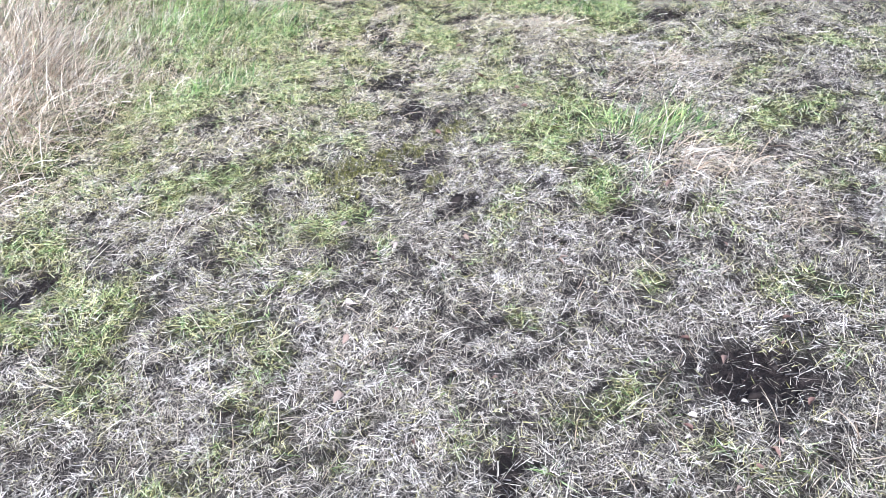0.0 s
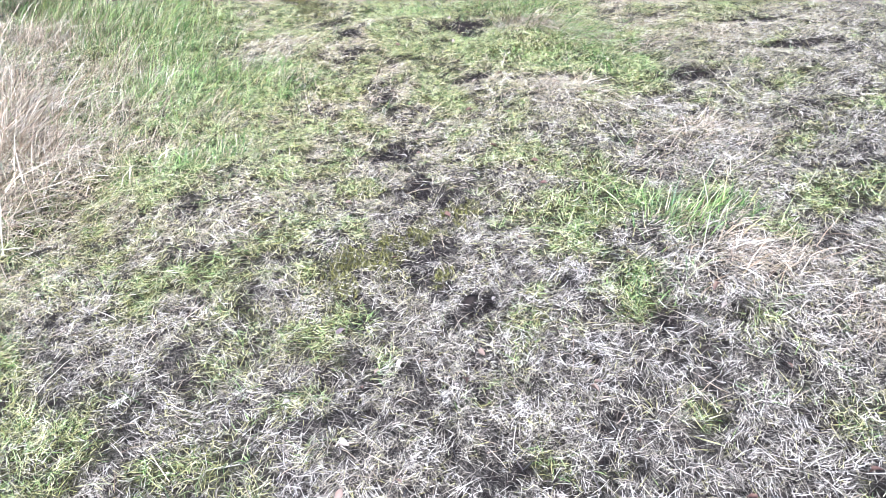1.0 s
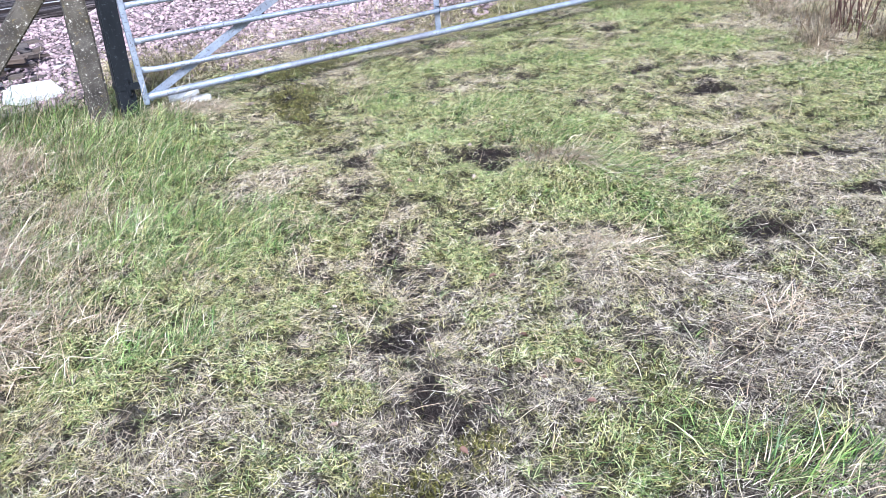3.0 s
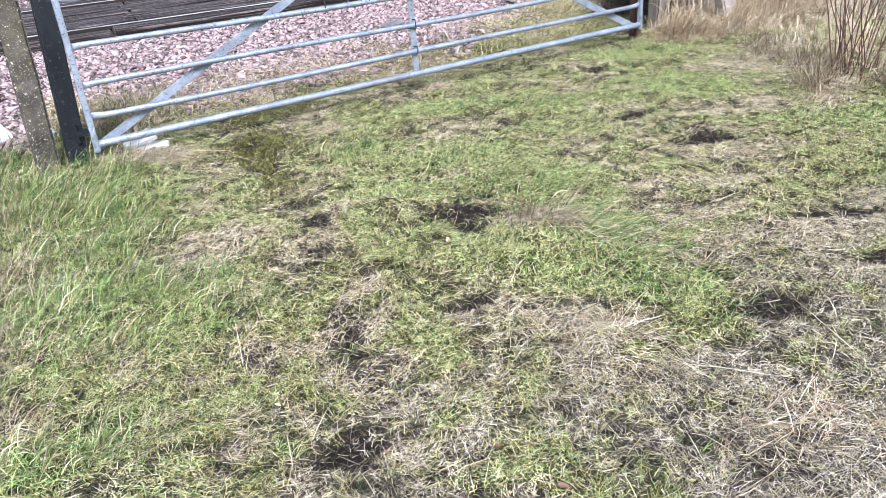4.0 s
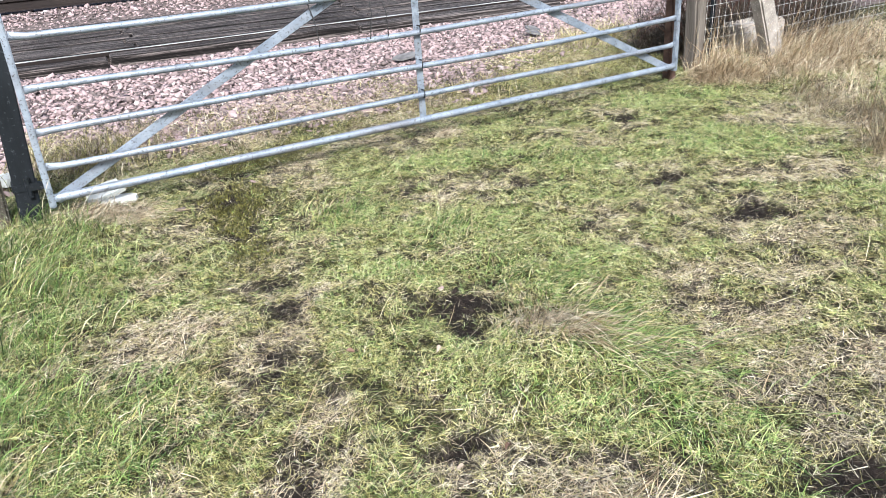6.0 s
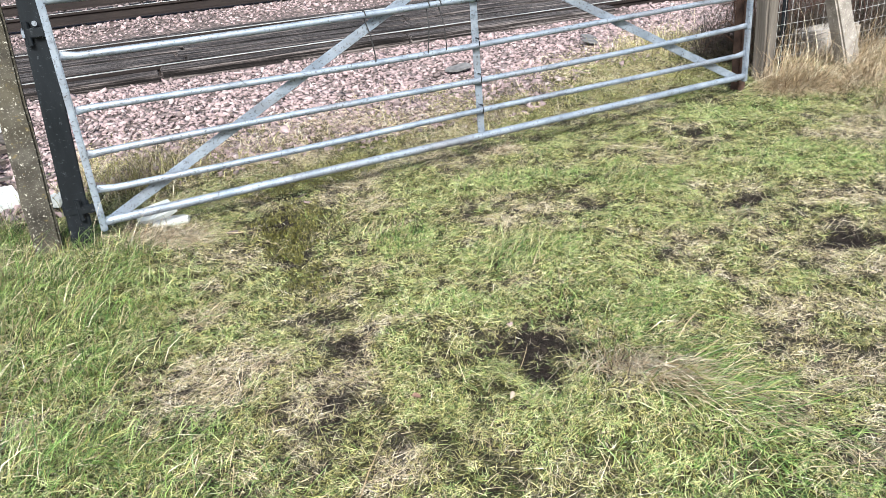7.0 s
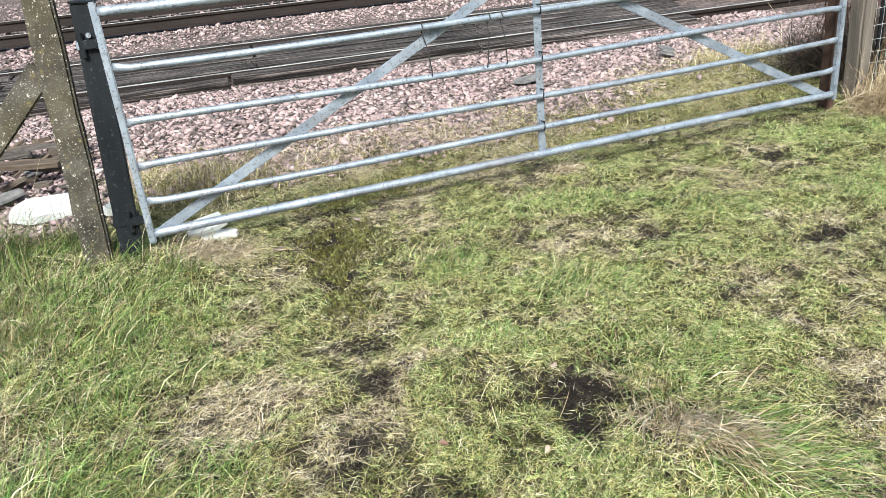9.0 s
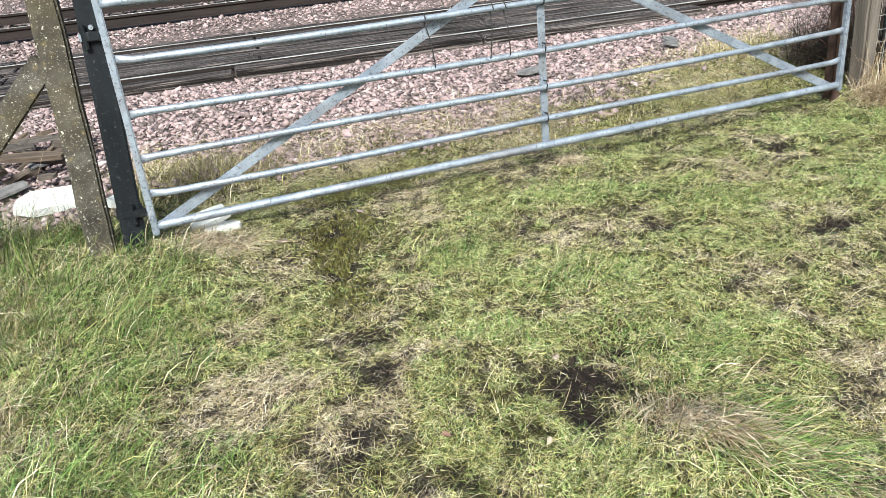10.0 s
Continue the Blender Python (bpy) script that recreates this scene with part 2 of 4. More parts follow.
def vnoise(x, y, scale, seed):
    """Smooth value noise, 0 to 1, on numpy arrays."""
    x, y = np.asarray(x, float) * scale, np.asarray(y, float) * scale
    ix, iy = np.floor(x).astype(np.int64), np.floor(y).astype(np.int64)
    fx, fy = x - ix, y - iy
    fx, fy = fx * fx * (3 - 2 * fx), fy * fy * (3 - 2 * fy)
    a, b = lattice(ix, iy, seed), lattice(ix + 1, iy, seed)
    c, d = lattice(ix, iy + 1, seed), lattice(ix + 1, iy + 1, seed)
    return (a * (1 - fx) + b * fx) * (1 - fy) + (c * (1 - fx) + d * fx) * fy


def fnoise(x, y, scale, seed):
    return 0.55 * vnoise(x, y, scale, seed) + 0.3 * vnoise(x, y, scale * 2.3, seed + 11) + 0.15 * vnoise(x, y, scale * 5.1, seed + 23)


def smooth(v, a, b):
    u = np.clip((np.asarray(v, float) - a) / (b - a), 0, 1)
    return u * u * (3 - 2 * u)


def blobs(x, y, rows, size=1.0):
    """The strongest of several soft oval patches (x, y, half length, half width, turn)."""
    out = np.zeros(np.shape(x))
    wx = x + 0.16 * (fnoise(x, y, 6.0, 5) - 0.5) + 0.05 * (vnoise(x, y, 22.0, 6) - 0.5)
    wy = y + 0.16 * (fnoise(x, y, 6.0, 15) - 0.5) + 0.05 * (vnoise(x, y, 22.0, 16) - 0.5)
    for px, py, a, b, turn in rows:
        c, s = math.cos(radians(turn)), math.sin(radians(turn))
        dx, dy = wx - px, wy - py
        u, v = (dx * c + dy * s) / (a * size), (dy * c - dx * s) / (b * size)
        out = np.maximum(out, np.exp(-(u * u + v * v)))
    return out


# Bare and muddy spots, along the trodden line and beside it
BARE_PATH = [
    (1.54, 3.34, 0.2, 0.1, 0), (1.5, 3.0, 0.2, 0.12, 60), (1.22, 2.64, 0.22, 0.14, 50), (0.62, 2.19, 0.1, 0.07, 0),
    (1.8, 3.9, 0.28, 0.1, 50), (1.75, 3.56, 0.16, 0.09, 60), (1.93, 4.45, 0.2, 0.13, 60), (2.06, 4.78, 0.17, 0.1, 70),
    (2.1, 5.1, 0.18, 0.11, 70), (2.16, 5.7, 0.3, 0.18, 75), (2.22, 6.1, 0.34, 0.24, 60), (2.5, 6.75, 0.36, 0.24, 20),
]
BARE_SPOTS = [
    (1.52, 3.34, 0.2, 0.08, 5), (1.46, 2.98, 0.15, 0.09, 60), (2.2, 5.95, 0.12, 0.08, 60),
    (1.32, 1.24, 0.23, 0.15, -50), (0.7, 1.35, 0.1, 0.07, 0), (2.62, 4.47, 0.2, 0.12, -30), (2.55, 4.27, 0.12, 0.09, 60),
    (2.84, 4.55, 0.06, 0.05, 0), (2.97, 3.08, 0.2, 0.1, -30), (3.58, 3.0, 0.22, 0.09, -35), (4.15, 4.38, 0.24, 0.1, -30),
    (3.77, 3.4, 0.22, 0.08, -30), (1.52, 1.9, 0.09, 0.07, 40), (4.75, 5.9, 0.12, 0.08, 0), (3.61, 5.31, 0.14, 0.06, -30),
    (4.13, 4.93, 0.14, 0.08, 0), (1.22, 2.3, 0.1, 0.05, 0), (2.19, 3.79, 0.12, 0.06, 0), (-0.1, 2.75, 0.12, 0.1, 30),
]
LUSH = [
    (1.35, 5.55, 0.3, 0.2, 20), (1.15, 5.15, 0.3, 0.18, 0), (1.3, 4.55, 0.22, 0.14, 0),
    (2.0, 2.2, 0.26, 0.12, -20), (1.42, 4.25, 0.3, 0.16, -20), (0.86, 3.74, 0.2, 0.14, 0), (1.62, 2.02, 0.14, 0.12, 0),
    (2.62, 5.55, 0.3, 0.18, 0), (2.95, 5.1, 0.34, 0.16, -30), (2.52, 4.86, 0.3, 0.14, -40), (1.45, 5.6, 0.4, 0.28, 0),
    (1.1, 5.9, 0.3, 0.3, 0), (1.0, 4.75, 0.3, 0.3, 0), (1.52, 4.5, 0.24, 0.16, 0), (2.7, 3.5, 0.5, 0.16, -50),
    (3.1, 4.5, 0.3, 0.2, -30), (4.9, 4.1, 0.4, 0.2, -30), (4.9, 5.2, 0.6, 0.35, -20), (5.3, 6.1, 0.6, 0.25, -20),
    (3.5, 5.9, 0.6, 0.2, -20), (1.8, 2.5, 0.25, 0.18, 0), (3.95, 5.45, 0.3, 0.2, 0),
]
STRAWY = [
    (1.76, 5.5, 0.4, 0.13, 82), (1.7, 4.85, 0.3, 0.16, 75), (1.45, 4.8, 0.22, 0.1, 10),
    (1.95, 1.92, 0.2, 0.16, -40), (1.94, 1.62, 0.22, 0.2, 0), (2.36, 3.3, 0.28, 0.16, -40), (2.52, 2.66, 0.26, 0.16, -40),
    (2.78, 4.1, 0.15, 0.11, -40), (2.33, 3.05, 0.2, 0.1, -50), (2.24, 2.5, 0.25, 0.16, -40), (1.68, 6.24, 0.2, 0.1, -10),
    (3.67, 6.42, 0.18, 0.1, 0), (4.94, 4.48, 0.4, 0.16, -40), (3.44, 3.4, 0.2, 0.12, -30), (5.54, 5.18, 0.4, 0.3, 0),
    (1.6, 4.95, 0.26, 0.14, 60), (3.02, 3.79, 0.1, 0.07, -40), (0.42, 2.8, 0.16, 0.1, 20), (0.98, 4.94, 0.14, 0.1, 0),
]
MOSSY = [(2.28, 6.05, 0.4, 0.24, 65), (2.12, 5.45, 0.26, 0.15, 75), (2.6, 6.75, 0.5, 0.25, 10), (1.0, 2.7, 0.17, 0.13, 10), (1.43, 2.78, 0.13, 0.09, 30), (1.25, 2.75, 0.12, 0.08, 0), (1.18, 2.5, 0.1, 0.07, 60)]
HUMPS = [(1.75, 1.95, 0.4, 0.06), (2.0, 2.15, 0.2, 0.03), (0.82, 3.5, 0.35, 0.05), (2.7, 3.97, 0.22, 0.08), (2.33, 3.25, 0.22, 0.05), (1.2, 5.9, 0.5, 0.05)]


PATH_Y = [0.6, 1.6, 2.6, 3.0, 3.4, 3.9, 4.4, 4.8, 5.1, 5.7, 6.15, 6.8]
PATH_X = [0.2, 0.75, 1.2, 1.48, 1.6, 1.8, 1.93, 2.05, 2.1, 2.16, 2.27, 2.46]


def worn(x, y):
    """How near a place is to the trodden line."""
    off = x - np.interp(y, PATH_Y, PATH_X) - 0.12 * (fnoise(x, y, 3.0, 73) - 0.5)
    return np.exp(-((off / (0.15 + 0.13 * smooth(y, 5.2, 6.0))) ** 2)) * smooth(y, 2.0, 2.7) * smooth(7.2 - y, 0, 0.4)


def bare(x, y):
    raw = np.maximum(blobs(x, y, BARE_PATH, 0.9) * 0.42, blobs(x, y, BARE_SPOTS, 0.95) * 0.68)
    raw = np.maximum(raw, 0.3 * worn(x, y) * smooth(fnoise(x, y, 5.5, 74), 0.42, 0.66))
    return np.clip(raw * (0.05 + 1.1 * fnoise(x, y, 11.0, 71) + 0.85 * vnoise(x, y, 38.0, 72)), 0, 1)


def greenness(x, y):
    base = 0.1 + 0.34 * smooth(y, 1.8, 4.8) + 0.75 * (fnoise(x, y, 2.2, 51) - 0.5) + 1.3 * (fnoise(x, y, 8.0, 52) - 0.5)
    return np.clip(base + 0.38 * blobs(x, y, LUSH) - 0.4 * blobs(x, y, STRAWY) - (0.3 - 0.24 * smooth(y, 4.8, 5.4)) * smooth(blobs(x, y, BARE_PATH), 0.05, 0.4), 0.03, 1)


def bank(x, y):
    """0 in the trodden field, 1 on the rough banks along its two fences."""
    left = smooth(-0.35 + 0.85 * smooth(y, 2.9, 4.1) + 0.15 * smooth(y, 5.0, 6.5) + 0.3 * (fnoise(x, y, 2.2, 3) - 0.5) - x, -0.15, 0.2)
    right = smooth(x - (5.72 + 0.3 * (y - 4.6)) + 0.4 * (fnoise(x, y, 1.5, 4) - 0.5), -0.1, 0.35)
    return np.clip(np.maximum(left, right), 0, 1) * smooth(7.3 - y, 0, 0.6)


def stony(x, y):
    """1 where railway ballast covers the ground."""
    edge = 7.3 - 0.1 * (x - 2.0) + 0.5 * (fnoise(x, y, 1.3, 9) - 0.5)
    edge = edge + 0.75 * smooth(x, 4.3, 5.6)
    edge = np.where(x < 1.25, 7.0, edge)
    return smooth(y, edge - 0.12, edge + 0.28)


def land(x, y):
    """Height of the ground."""
    x, y = np.asarray(x, float), np.asarray(y, float)
    z = -0.015 + 0.05 * (fnoise(x, y, 1.1, 1) - 0.5) + 0.045 * (fnoise(x, y, 5.0, 2) - 0.5)
    for hx, hy, r, h in HUMPS:
        z = z + h * np.exp(-((x - hx) ** 2 + (y - hy) ** 2) / (r * r))
    z = z - 0.025 * np.maximum(blobs(x, y, BARE_SPOTS, 0.9), 0.6 * worn(x, y)) + 0.05 * bank(x, y)
    t = y + 0.1 * (x - 3.0)
    bed = 0.02 + 0.08 * smooth(t, 7.4, 9.9) + 0.06 * smooth(t, 10.4, 12.2) + 0.14 * smooth(t, 12.2, 14.1) + 0.1 * smooth(t, 14.3, 15.6)
    s = smooth(y, 6.9, 7.8)
    far = np.hypot(x - 3, y - 4)
    return (z * (1 - s) + bed * s) * (1 - smooth(far, 40, 120)) - 0.02 * smooth(far, 40, 120)


def steps(lo, hi, fine):
    near = list(np.arange(lo, hi + 1e-6, fine))
    out, d = [], fine
    v = 0.0
    while v < 900:
        d *= 1.35
        v += d
        out.append(v)
    return np.array([lo - v for v in reversed(out)] + near + [hi + v for v in out])


def mesh_of(name, verts, faces, mat, smooth_shade=False):
    me = bpy.data.meshes.new(name)
    me.from_pydata(verts, [], faces)
    me.materials.append(mat)
    if smooth_shade:
        me.shade_smooth()
    return me


gx, gy = steps(-1.2, 6.8, 0.04), steps(0.4, 8.0, 0.04)
XX, YY = np.meshgrid(gx, gy)
ZZ = land(XX, YY)
nx, ny = len(gx), len(gy)
i0 = (np.arange(ny - 1)[:, None] * nx + np.arange(nx - 1)[None, :]).ravel()
quads = np.stack([i0, i0 + 1, i0 + nx + 1, i0 + nx], 1)
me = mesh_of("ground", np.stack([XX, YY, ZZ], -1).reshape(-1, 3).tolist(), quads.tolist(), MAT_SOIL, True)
me.materials.append(MAT_BED)
cx, cy = (XX.ravel()[i0] + 0.02), (YY.ravel()[i0] + 0.02)
me.polygons.foreach_set("material_index", (stony(cx, cy) > 0.5).astype(np.int32))
for name, value in (("bare", bare(XX, YY)), ("green", np.where(np.hypot(XX - 3, YY - 4) > 7, 0.6, greenness(XX, YY)))):
    me.attributes.new(name, "FLOAT", "POINT").data.foreach_set("value", value.ravel().astype(np.float32))
ground = tagged(new("ground", me), "trodden muddy field soil with gravel towards the railway", "ground", kind="structure")


# ---- grass ----
def charted(field, fine=0.02):
    """The same field, read from an even chart of it."""
    ax, ay = np.arange(-3.7, 9.8, fine), np.arange(-1.2, 9.2, fine)
    chart = field(*np.meshgrid(ax, ay))

    def read(x, y):
        u, v = np.clip((x + 3.7) / fine, 0, len(ax) - 1.001), np.clip((y + 1.2) / fine, 0, len(ay) - 1.001)
        i, j = u.astype(int), v.astype(int)
        fu, fv = u - i, v - j
        return (chart[j, i] * (1 - fu) + chart[j, i + 1] * fu) * (1 - fv) + (chart[j + 1, i] * (1 - fu) + chart[j + 1, i + 1] * fu) * fv
    return read


high, bareness, green_at, stones_at = charted(land), charted(bare, 0.015), charted(greenness, 0.025), charted(stony, 0.03)


def link_blades(name, V, pattern, faces, mat, label, parent):
    """One mesh of n blades, each with the same corners and faces."""
    n, m = len(V), len(faces)
    me = bpy.data.meshes.new(name)
    me.vertices.add(n * V.shape[1])
    me.vertices.foreach_set("co", V.reshape(-1).astype(np.float32))
    loops = ((np.arange(n) * V.shape[1])[:, None] + np.array([pattern])).reshape(-1)
    me.loops.add(len(loops))
    me.loops.foreach_set("vertex_index", loops.astype(np.int32))
    me.polygons.add(n * m)
    me.polygons.foreach_set("loop_start", ((np.arange(n) * len(pattern))[:, None] + np.array([faces])).reshape(-1).astype(np.int32))
    me.materials.append(mat)
    me.update(calc_edges=True)
    ob = new(name, me)
    if parent is not None:
        ob.parent = parent
    else:
        tagged(ob, label, "grass", kind="stuff")
    return ob


def blades(name, x, y, length, width, az, lean, bend, mat, label, parent=None, fine=True):
    """Many bent tapering blades in one mesh. lean: degrees from upright at the root; bend: degrees more at the tip."""
    n = len(x)
    z = high(x, y) - 0.004
    d = np.stack([np.cos(az), np.sin(az)], 1)
    curl = np.stack([-d[:, 1], d[:, 0]], 1) * RNG.normal(0, 0.16, n)[:, None]
    tw = az + np.pi / 2 + RNG.normal(0, 0.5, n)
    side = np.stack([np.cos(tw), np.sin(tw), RNG.normal(0, 0.25, n)], 1) * (width / 2)[:, None]
    pts = [np.stack([x, y, z], 1)]
    for share, f in ((0, 0.36), (0.55, 0.34), (1.0, 0.3)) if fine else ((0.15, 0.5), (1.0, 0.5)):
        l = np.radians(lean + bend * share)
        q = pts[-1] + np.concatenate([(d + curl * share) * np.sin(l)[:, None], np.cos(l)[:, None]], 1) * (length * f)[:, None]
        q[:, 2] = np.maximum(q[:, 2], z + 0.006 + RNG.uniform(0, 0.01, n))
        pts.append(q)
    rows = []
    for p, w in zip(pts[:-1], (0.8, 1.0, 0.7)):
        rows += [p - side * w, p + side * w]
    V = np.stack(rows + [pts[-1]], 1)
    m = len(pts) - 1
    pattern = [i for k in range(m - 1) for i in (2 * k, 2 * k + 1, 2 * k + 3, 2 * k + 2)] + [2 * m - 2, 2 * m - 1, 2 * m]
    return link_blades(name, V, pattern, [4 * k for k in range(m)], mat, label, parent)


def near_walk(x, y):
    """1 in the stretch of field beside the walk, thinning out round it."""
    w = 0.5 * (fnoise(x, y, 1.5, 91) - 0.5)
    e = np.minimum.reduce([x + 0.75, y - 0.75, 6.9 - x, 1.9 + 1.75 * (y - 0.9) - x, y - 2.3 + 1.15 * (x + 0.6)]) + w
    return 0.045 + 0.955 * smooth(e, -0.45, 0.15)


def scatter(n):
    n = int(n * 1.75)
    x, y = RNG.uniform(-3.5, 9.5, n), RNG.uniform(-1.0, 7.9, n)
    share = np.clip(1.25 - 0.1 * y, 0.5, 1.0) * near_walk(x, y)
    ok = RNG.random(n) < share * 1.206
    return x[ok], y[ok]


def flow(x, y, spread):
    return 5.6 + 4.0 * (fnoise(x, y, 0.9, 31) - 0.5) + RNG.normal(0, spread, len(x))


def grow(name, n, weight, length, width, lean, bend, spread, mat, label, fine=False):
    x, y = scatter(n)
    w = weight(x, y) * (1 - 0.93 * smooth(bareness(x, y), 0.16, 0.55)) * (1 - 0.93 * stones_at(x, y))
    keep = RNG.random(len(x)) < w
    x, y = x[keep], y[keep]
    n = len(x)
    L = length * np.exp(RNG.normal(0, 0.35, n)) * (0.7 + 0.6 * fnoise(x, y, 3.0, 41))
    return blades(name, x, y, L, width * RNG.uniform(0.6, 1.3, n), flow(x, y, spread),
                  np.clip(RNG.normal(lean, 16, n), 4, 88), RNG.normal(bend, 18, n), mat, label, fine=fine)


def thin_spots(x, y):
    """Turf is closed in some places and open to the soil in others."""
    return 0.14 + 0.86 * smooth(fnoise(x, y, 20.0, 55) + 0.3 * (fnoise(x, y, 5.0, 56) - 0.5) + 0.3 * (vnoise(x, y, 60.0, 54) - 0.5), 0.33, 0.55)


closed = charted(thin_spots, 0.01)
mossy_at = charted(lambda x, y: smooth(blobs(x, y, MOSSY), 0.25, 0.8))


def lay_mat(name, x, y, length, width, az, lift, rise, mat, label):
    """Short strands lying across one another in the turf. lift: height of the root over the soil; rise: of the tip over the root."""
    n = len(x)
    d = np.stack([np.cos(az), np.sin(az)], 1)
    x1, y1 = x + d[:, 0] * length, y + d[:, 1] * length
    tw = az + np.pi / 2 + RNG.normal(0, 0.2, n)
    side = np.stack([np.cos(tw), np.sin(tw), RNG.normal(0, 0.5, n)], 1) * (width / 2)[:, None]
    root = np.stack([x, y, high(x, y) + lift], 1)
    tip = np.stack([x1, y1, high(x1, y1) + lift + rise], 1)
    return link_blades(name, np.stack([root - side, root + side, tip], 1), [0, 1, 2], [0], mat, label, None)


def trampled(name, n, weight, length, width, mat, label, spread=3.0, tall=0.012):
    x, y = scatter(n)
    keep = RNG.random(len(x)) < weight(x, y) * closed(x, y) * (1 - 0.55 * mossy_at(x, y)) * (1 - 0.9 * smooth(bareness(x, y), 0.14, 0.45)) * (1 - 0.95 * stones_at(x, y))
    x, y = x[keep], y[keep]
    n = len(x)
    lift = tall * closed(x, y) * RNG.random(n) ** 1.3 + 0.002
    lay_mat(name, x, y, length * np.exp(RNG.normal(0, 0.35, n)), width * RNG.uniform(0.6, 1.4, n), flow(x, y, spread), lift, np.abs(RNG.normal(0.004, 0.007, n)), mat, label)


def tufts(name, n, weight, k, length, width, lean, mat, label):
    """Small stars of blades, each from one root."""
    cx, cy = scatter(n)
    keep = RNG.random(len(cx)) < weight(cx, cy) * (1 - 0.9 * smooth(bareness(cx, cy), 0.2, 0.5)) * (1 - 0.8 * stones_at(cx, cy))
    cx, cy = np.repeat(cx[keep], k), np.repeat(cy[keep], k)
    size = np.repeat(np.exp(RNG.normal(0, 0.3, keep.sum())), k)
    n, a = len(cx), RNG.uniform(0, 6.28, len(cx))
    q = np.abs(RNG.normal(0, 0.011, n)) * size
    blades(name, cx + q * np.cos(a), cy + q * np.sin(a), length * size * RNG.uniform(0.5, 1.25, n), width * RNG.uniform(0.7, 1.25, n),
           a + RNG.normal(0, 0.35, n), np.clip(RNG.normal(lean, 16, n), 4, 86), RNG.normal(28, 14, n), mat, label)


grow("rotting_thatch", 80000, lambda x, y: 0.7 - 0.3 * green_at(x, y), 0.05, 0.0026, 80, 6, 3.0, MAT_THATCH, "dark rotting thatch under the grass")
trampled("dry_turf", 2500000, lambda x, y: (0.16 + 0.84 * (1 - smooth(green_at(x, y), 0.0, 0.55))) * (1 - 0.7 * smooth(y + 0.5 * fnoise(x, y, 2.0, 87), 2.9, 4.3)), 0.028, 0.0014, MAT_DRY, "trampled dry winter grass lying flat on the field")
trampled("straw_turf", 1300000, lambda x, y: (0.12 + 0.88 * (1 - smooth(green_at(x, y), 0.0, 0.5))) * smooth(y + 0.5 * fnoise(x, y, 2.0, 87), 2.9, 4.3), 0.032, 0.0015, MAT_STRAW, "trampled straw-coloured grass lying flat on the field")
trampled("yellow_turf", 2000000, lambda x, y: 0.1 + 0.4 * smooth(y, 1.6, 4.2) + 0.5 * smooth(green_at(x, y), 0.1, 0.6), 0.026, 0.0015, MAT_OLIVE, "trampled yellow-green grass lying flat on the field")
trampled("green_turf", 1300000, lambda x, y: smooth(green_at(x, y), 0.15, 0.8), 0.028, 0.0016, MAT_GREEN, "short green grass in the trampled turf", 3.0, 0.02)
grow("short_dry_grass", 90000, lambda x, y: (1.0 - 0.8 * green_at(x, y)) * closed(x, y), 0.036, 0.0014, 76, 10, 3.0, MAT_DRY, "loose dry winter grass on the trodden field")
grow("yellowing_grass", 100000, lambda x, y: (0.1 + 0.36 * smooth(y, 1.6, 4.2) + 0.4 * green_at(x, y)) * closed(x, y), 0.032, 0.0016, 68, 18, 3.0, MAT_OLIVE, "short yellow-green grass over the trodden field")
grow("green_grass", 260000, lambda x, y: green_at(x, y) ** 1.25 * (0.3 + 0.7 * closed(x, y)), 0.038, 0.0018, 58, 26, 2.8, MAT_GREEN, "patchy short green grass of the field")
grow("lush_grass", 340000, lambda x, y: smooth(blobs(x, y, LUSH) * (0.1 + 1.5 * fnoise(x, y, 9.0, 57)), 0.3, 0.85) * 0.6, 0.065, 0.0024, 46, 40, 2.0, MAT_LUSH, "longer fresh green grass in tufts", True)
grow("straw_wisps", 360000, lambda x, y: smooth(blobs(x, y, STRAWY, 0.8) * (0.1 + 1.5 * fnoise(x, y, 9.0, 58)), 0.25, 0.8) * 0.5 + 0.035, 0.08, 0.0019, 72, 14, 1.4, MAT_STRAW, "long bleached straw lying over the grass", True)
tufts("green_tufts", 7000, lambda x, y: 0.04 + 0.55 * green_at(x, y) * smooth(y, 1.2, 4.0), 14, 0.05, 0.002, 56, MAT_LUSH, "small tufts of green grass")
tufts("dry_tufts", 6000, lambda x, y: 0.5 * (1 - green_at(x, y)) * (1 - 0.6 * smooth(y, 2.5, 5.0)), 14, 0.04, 0.0015, 68, MAT_DRY, "small tufts of dry grey grass")
tufts("yellow_tufts", 5000, lambda x, y: 0.15 + 0.2 * green_at(x, y), 14, 0.036, 0.0016, 60, MAT_OLIVE, "small tufts of yellowing grass")
grow("long_green_grass", 220000, lambda x, y: smooth(1.45 + 0.1 * (y - 5.0) - x, 0.0, 0.45) * smooth(y, 3.7, 4.6) * smooth(fnoise(x, y, 4.5, 59), 0.3, 0.6) * (1 - 0.85 * bank(x, y) * smooth(5.3 - y, 0.0, 0.6)) * 0.75, 0.085, 0.0027, 38, 44, 0.9, MAT_GREEN, "long rank green grass beside the gate post", True)
grow("long_pale_grass", 260000, lambda x, y: smooth(1.2 + 0.1 * (y - 5.0) - x, 0.0, 0.5) * smooth(y, 3.5, 4.4) * smooth(fnoise(x, y, 4.0, 60), 0.4, 0.65) * 0.6, 0.15, 0.0024, 42, 44, 0.9, MAT_STRAW, "long pale grass stalks in the rank grass", True)


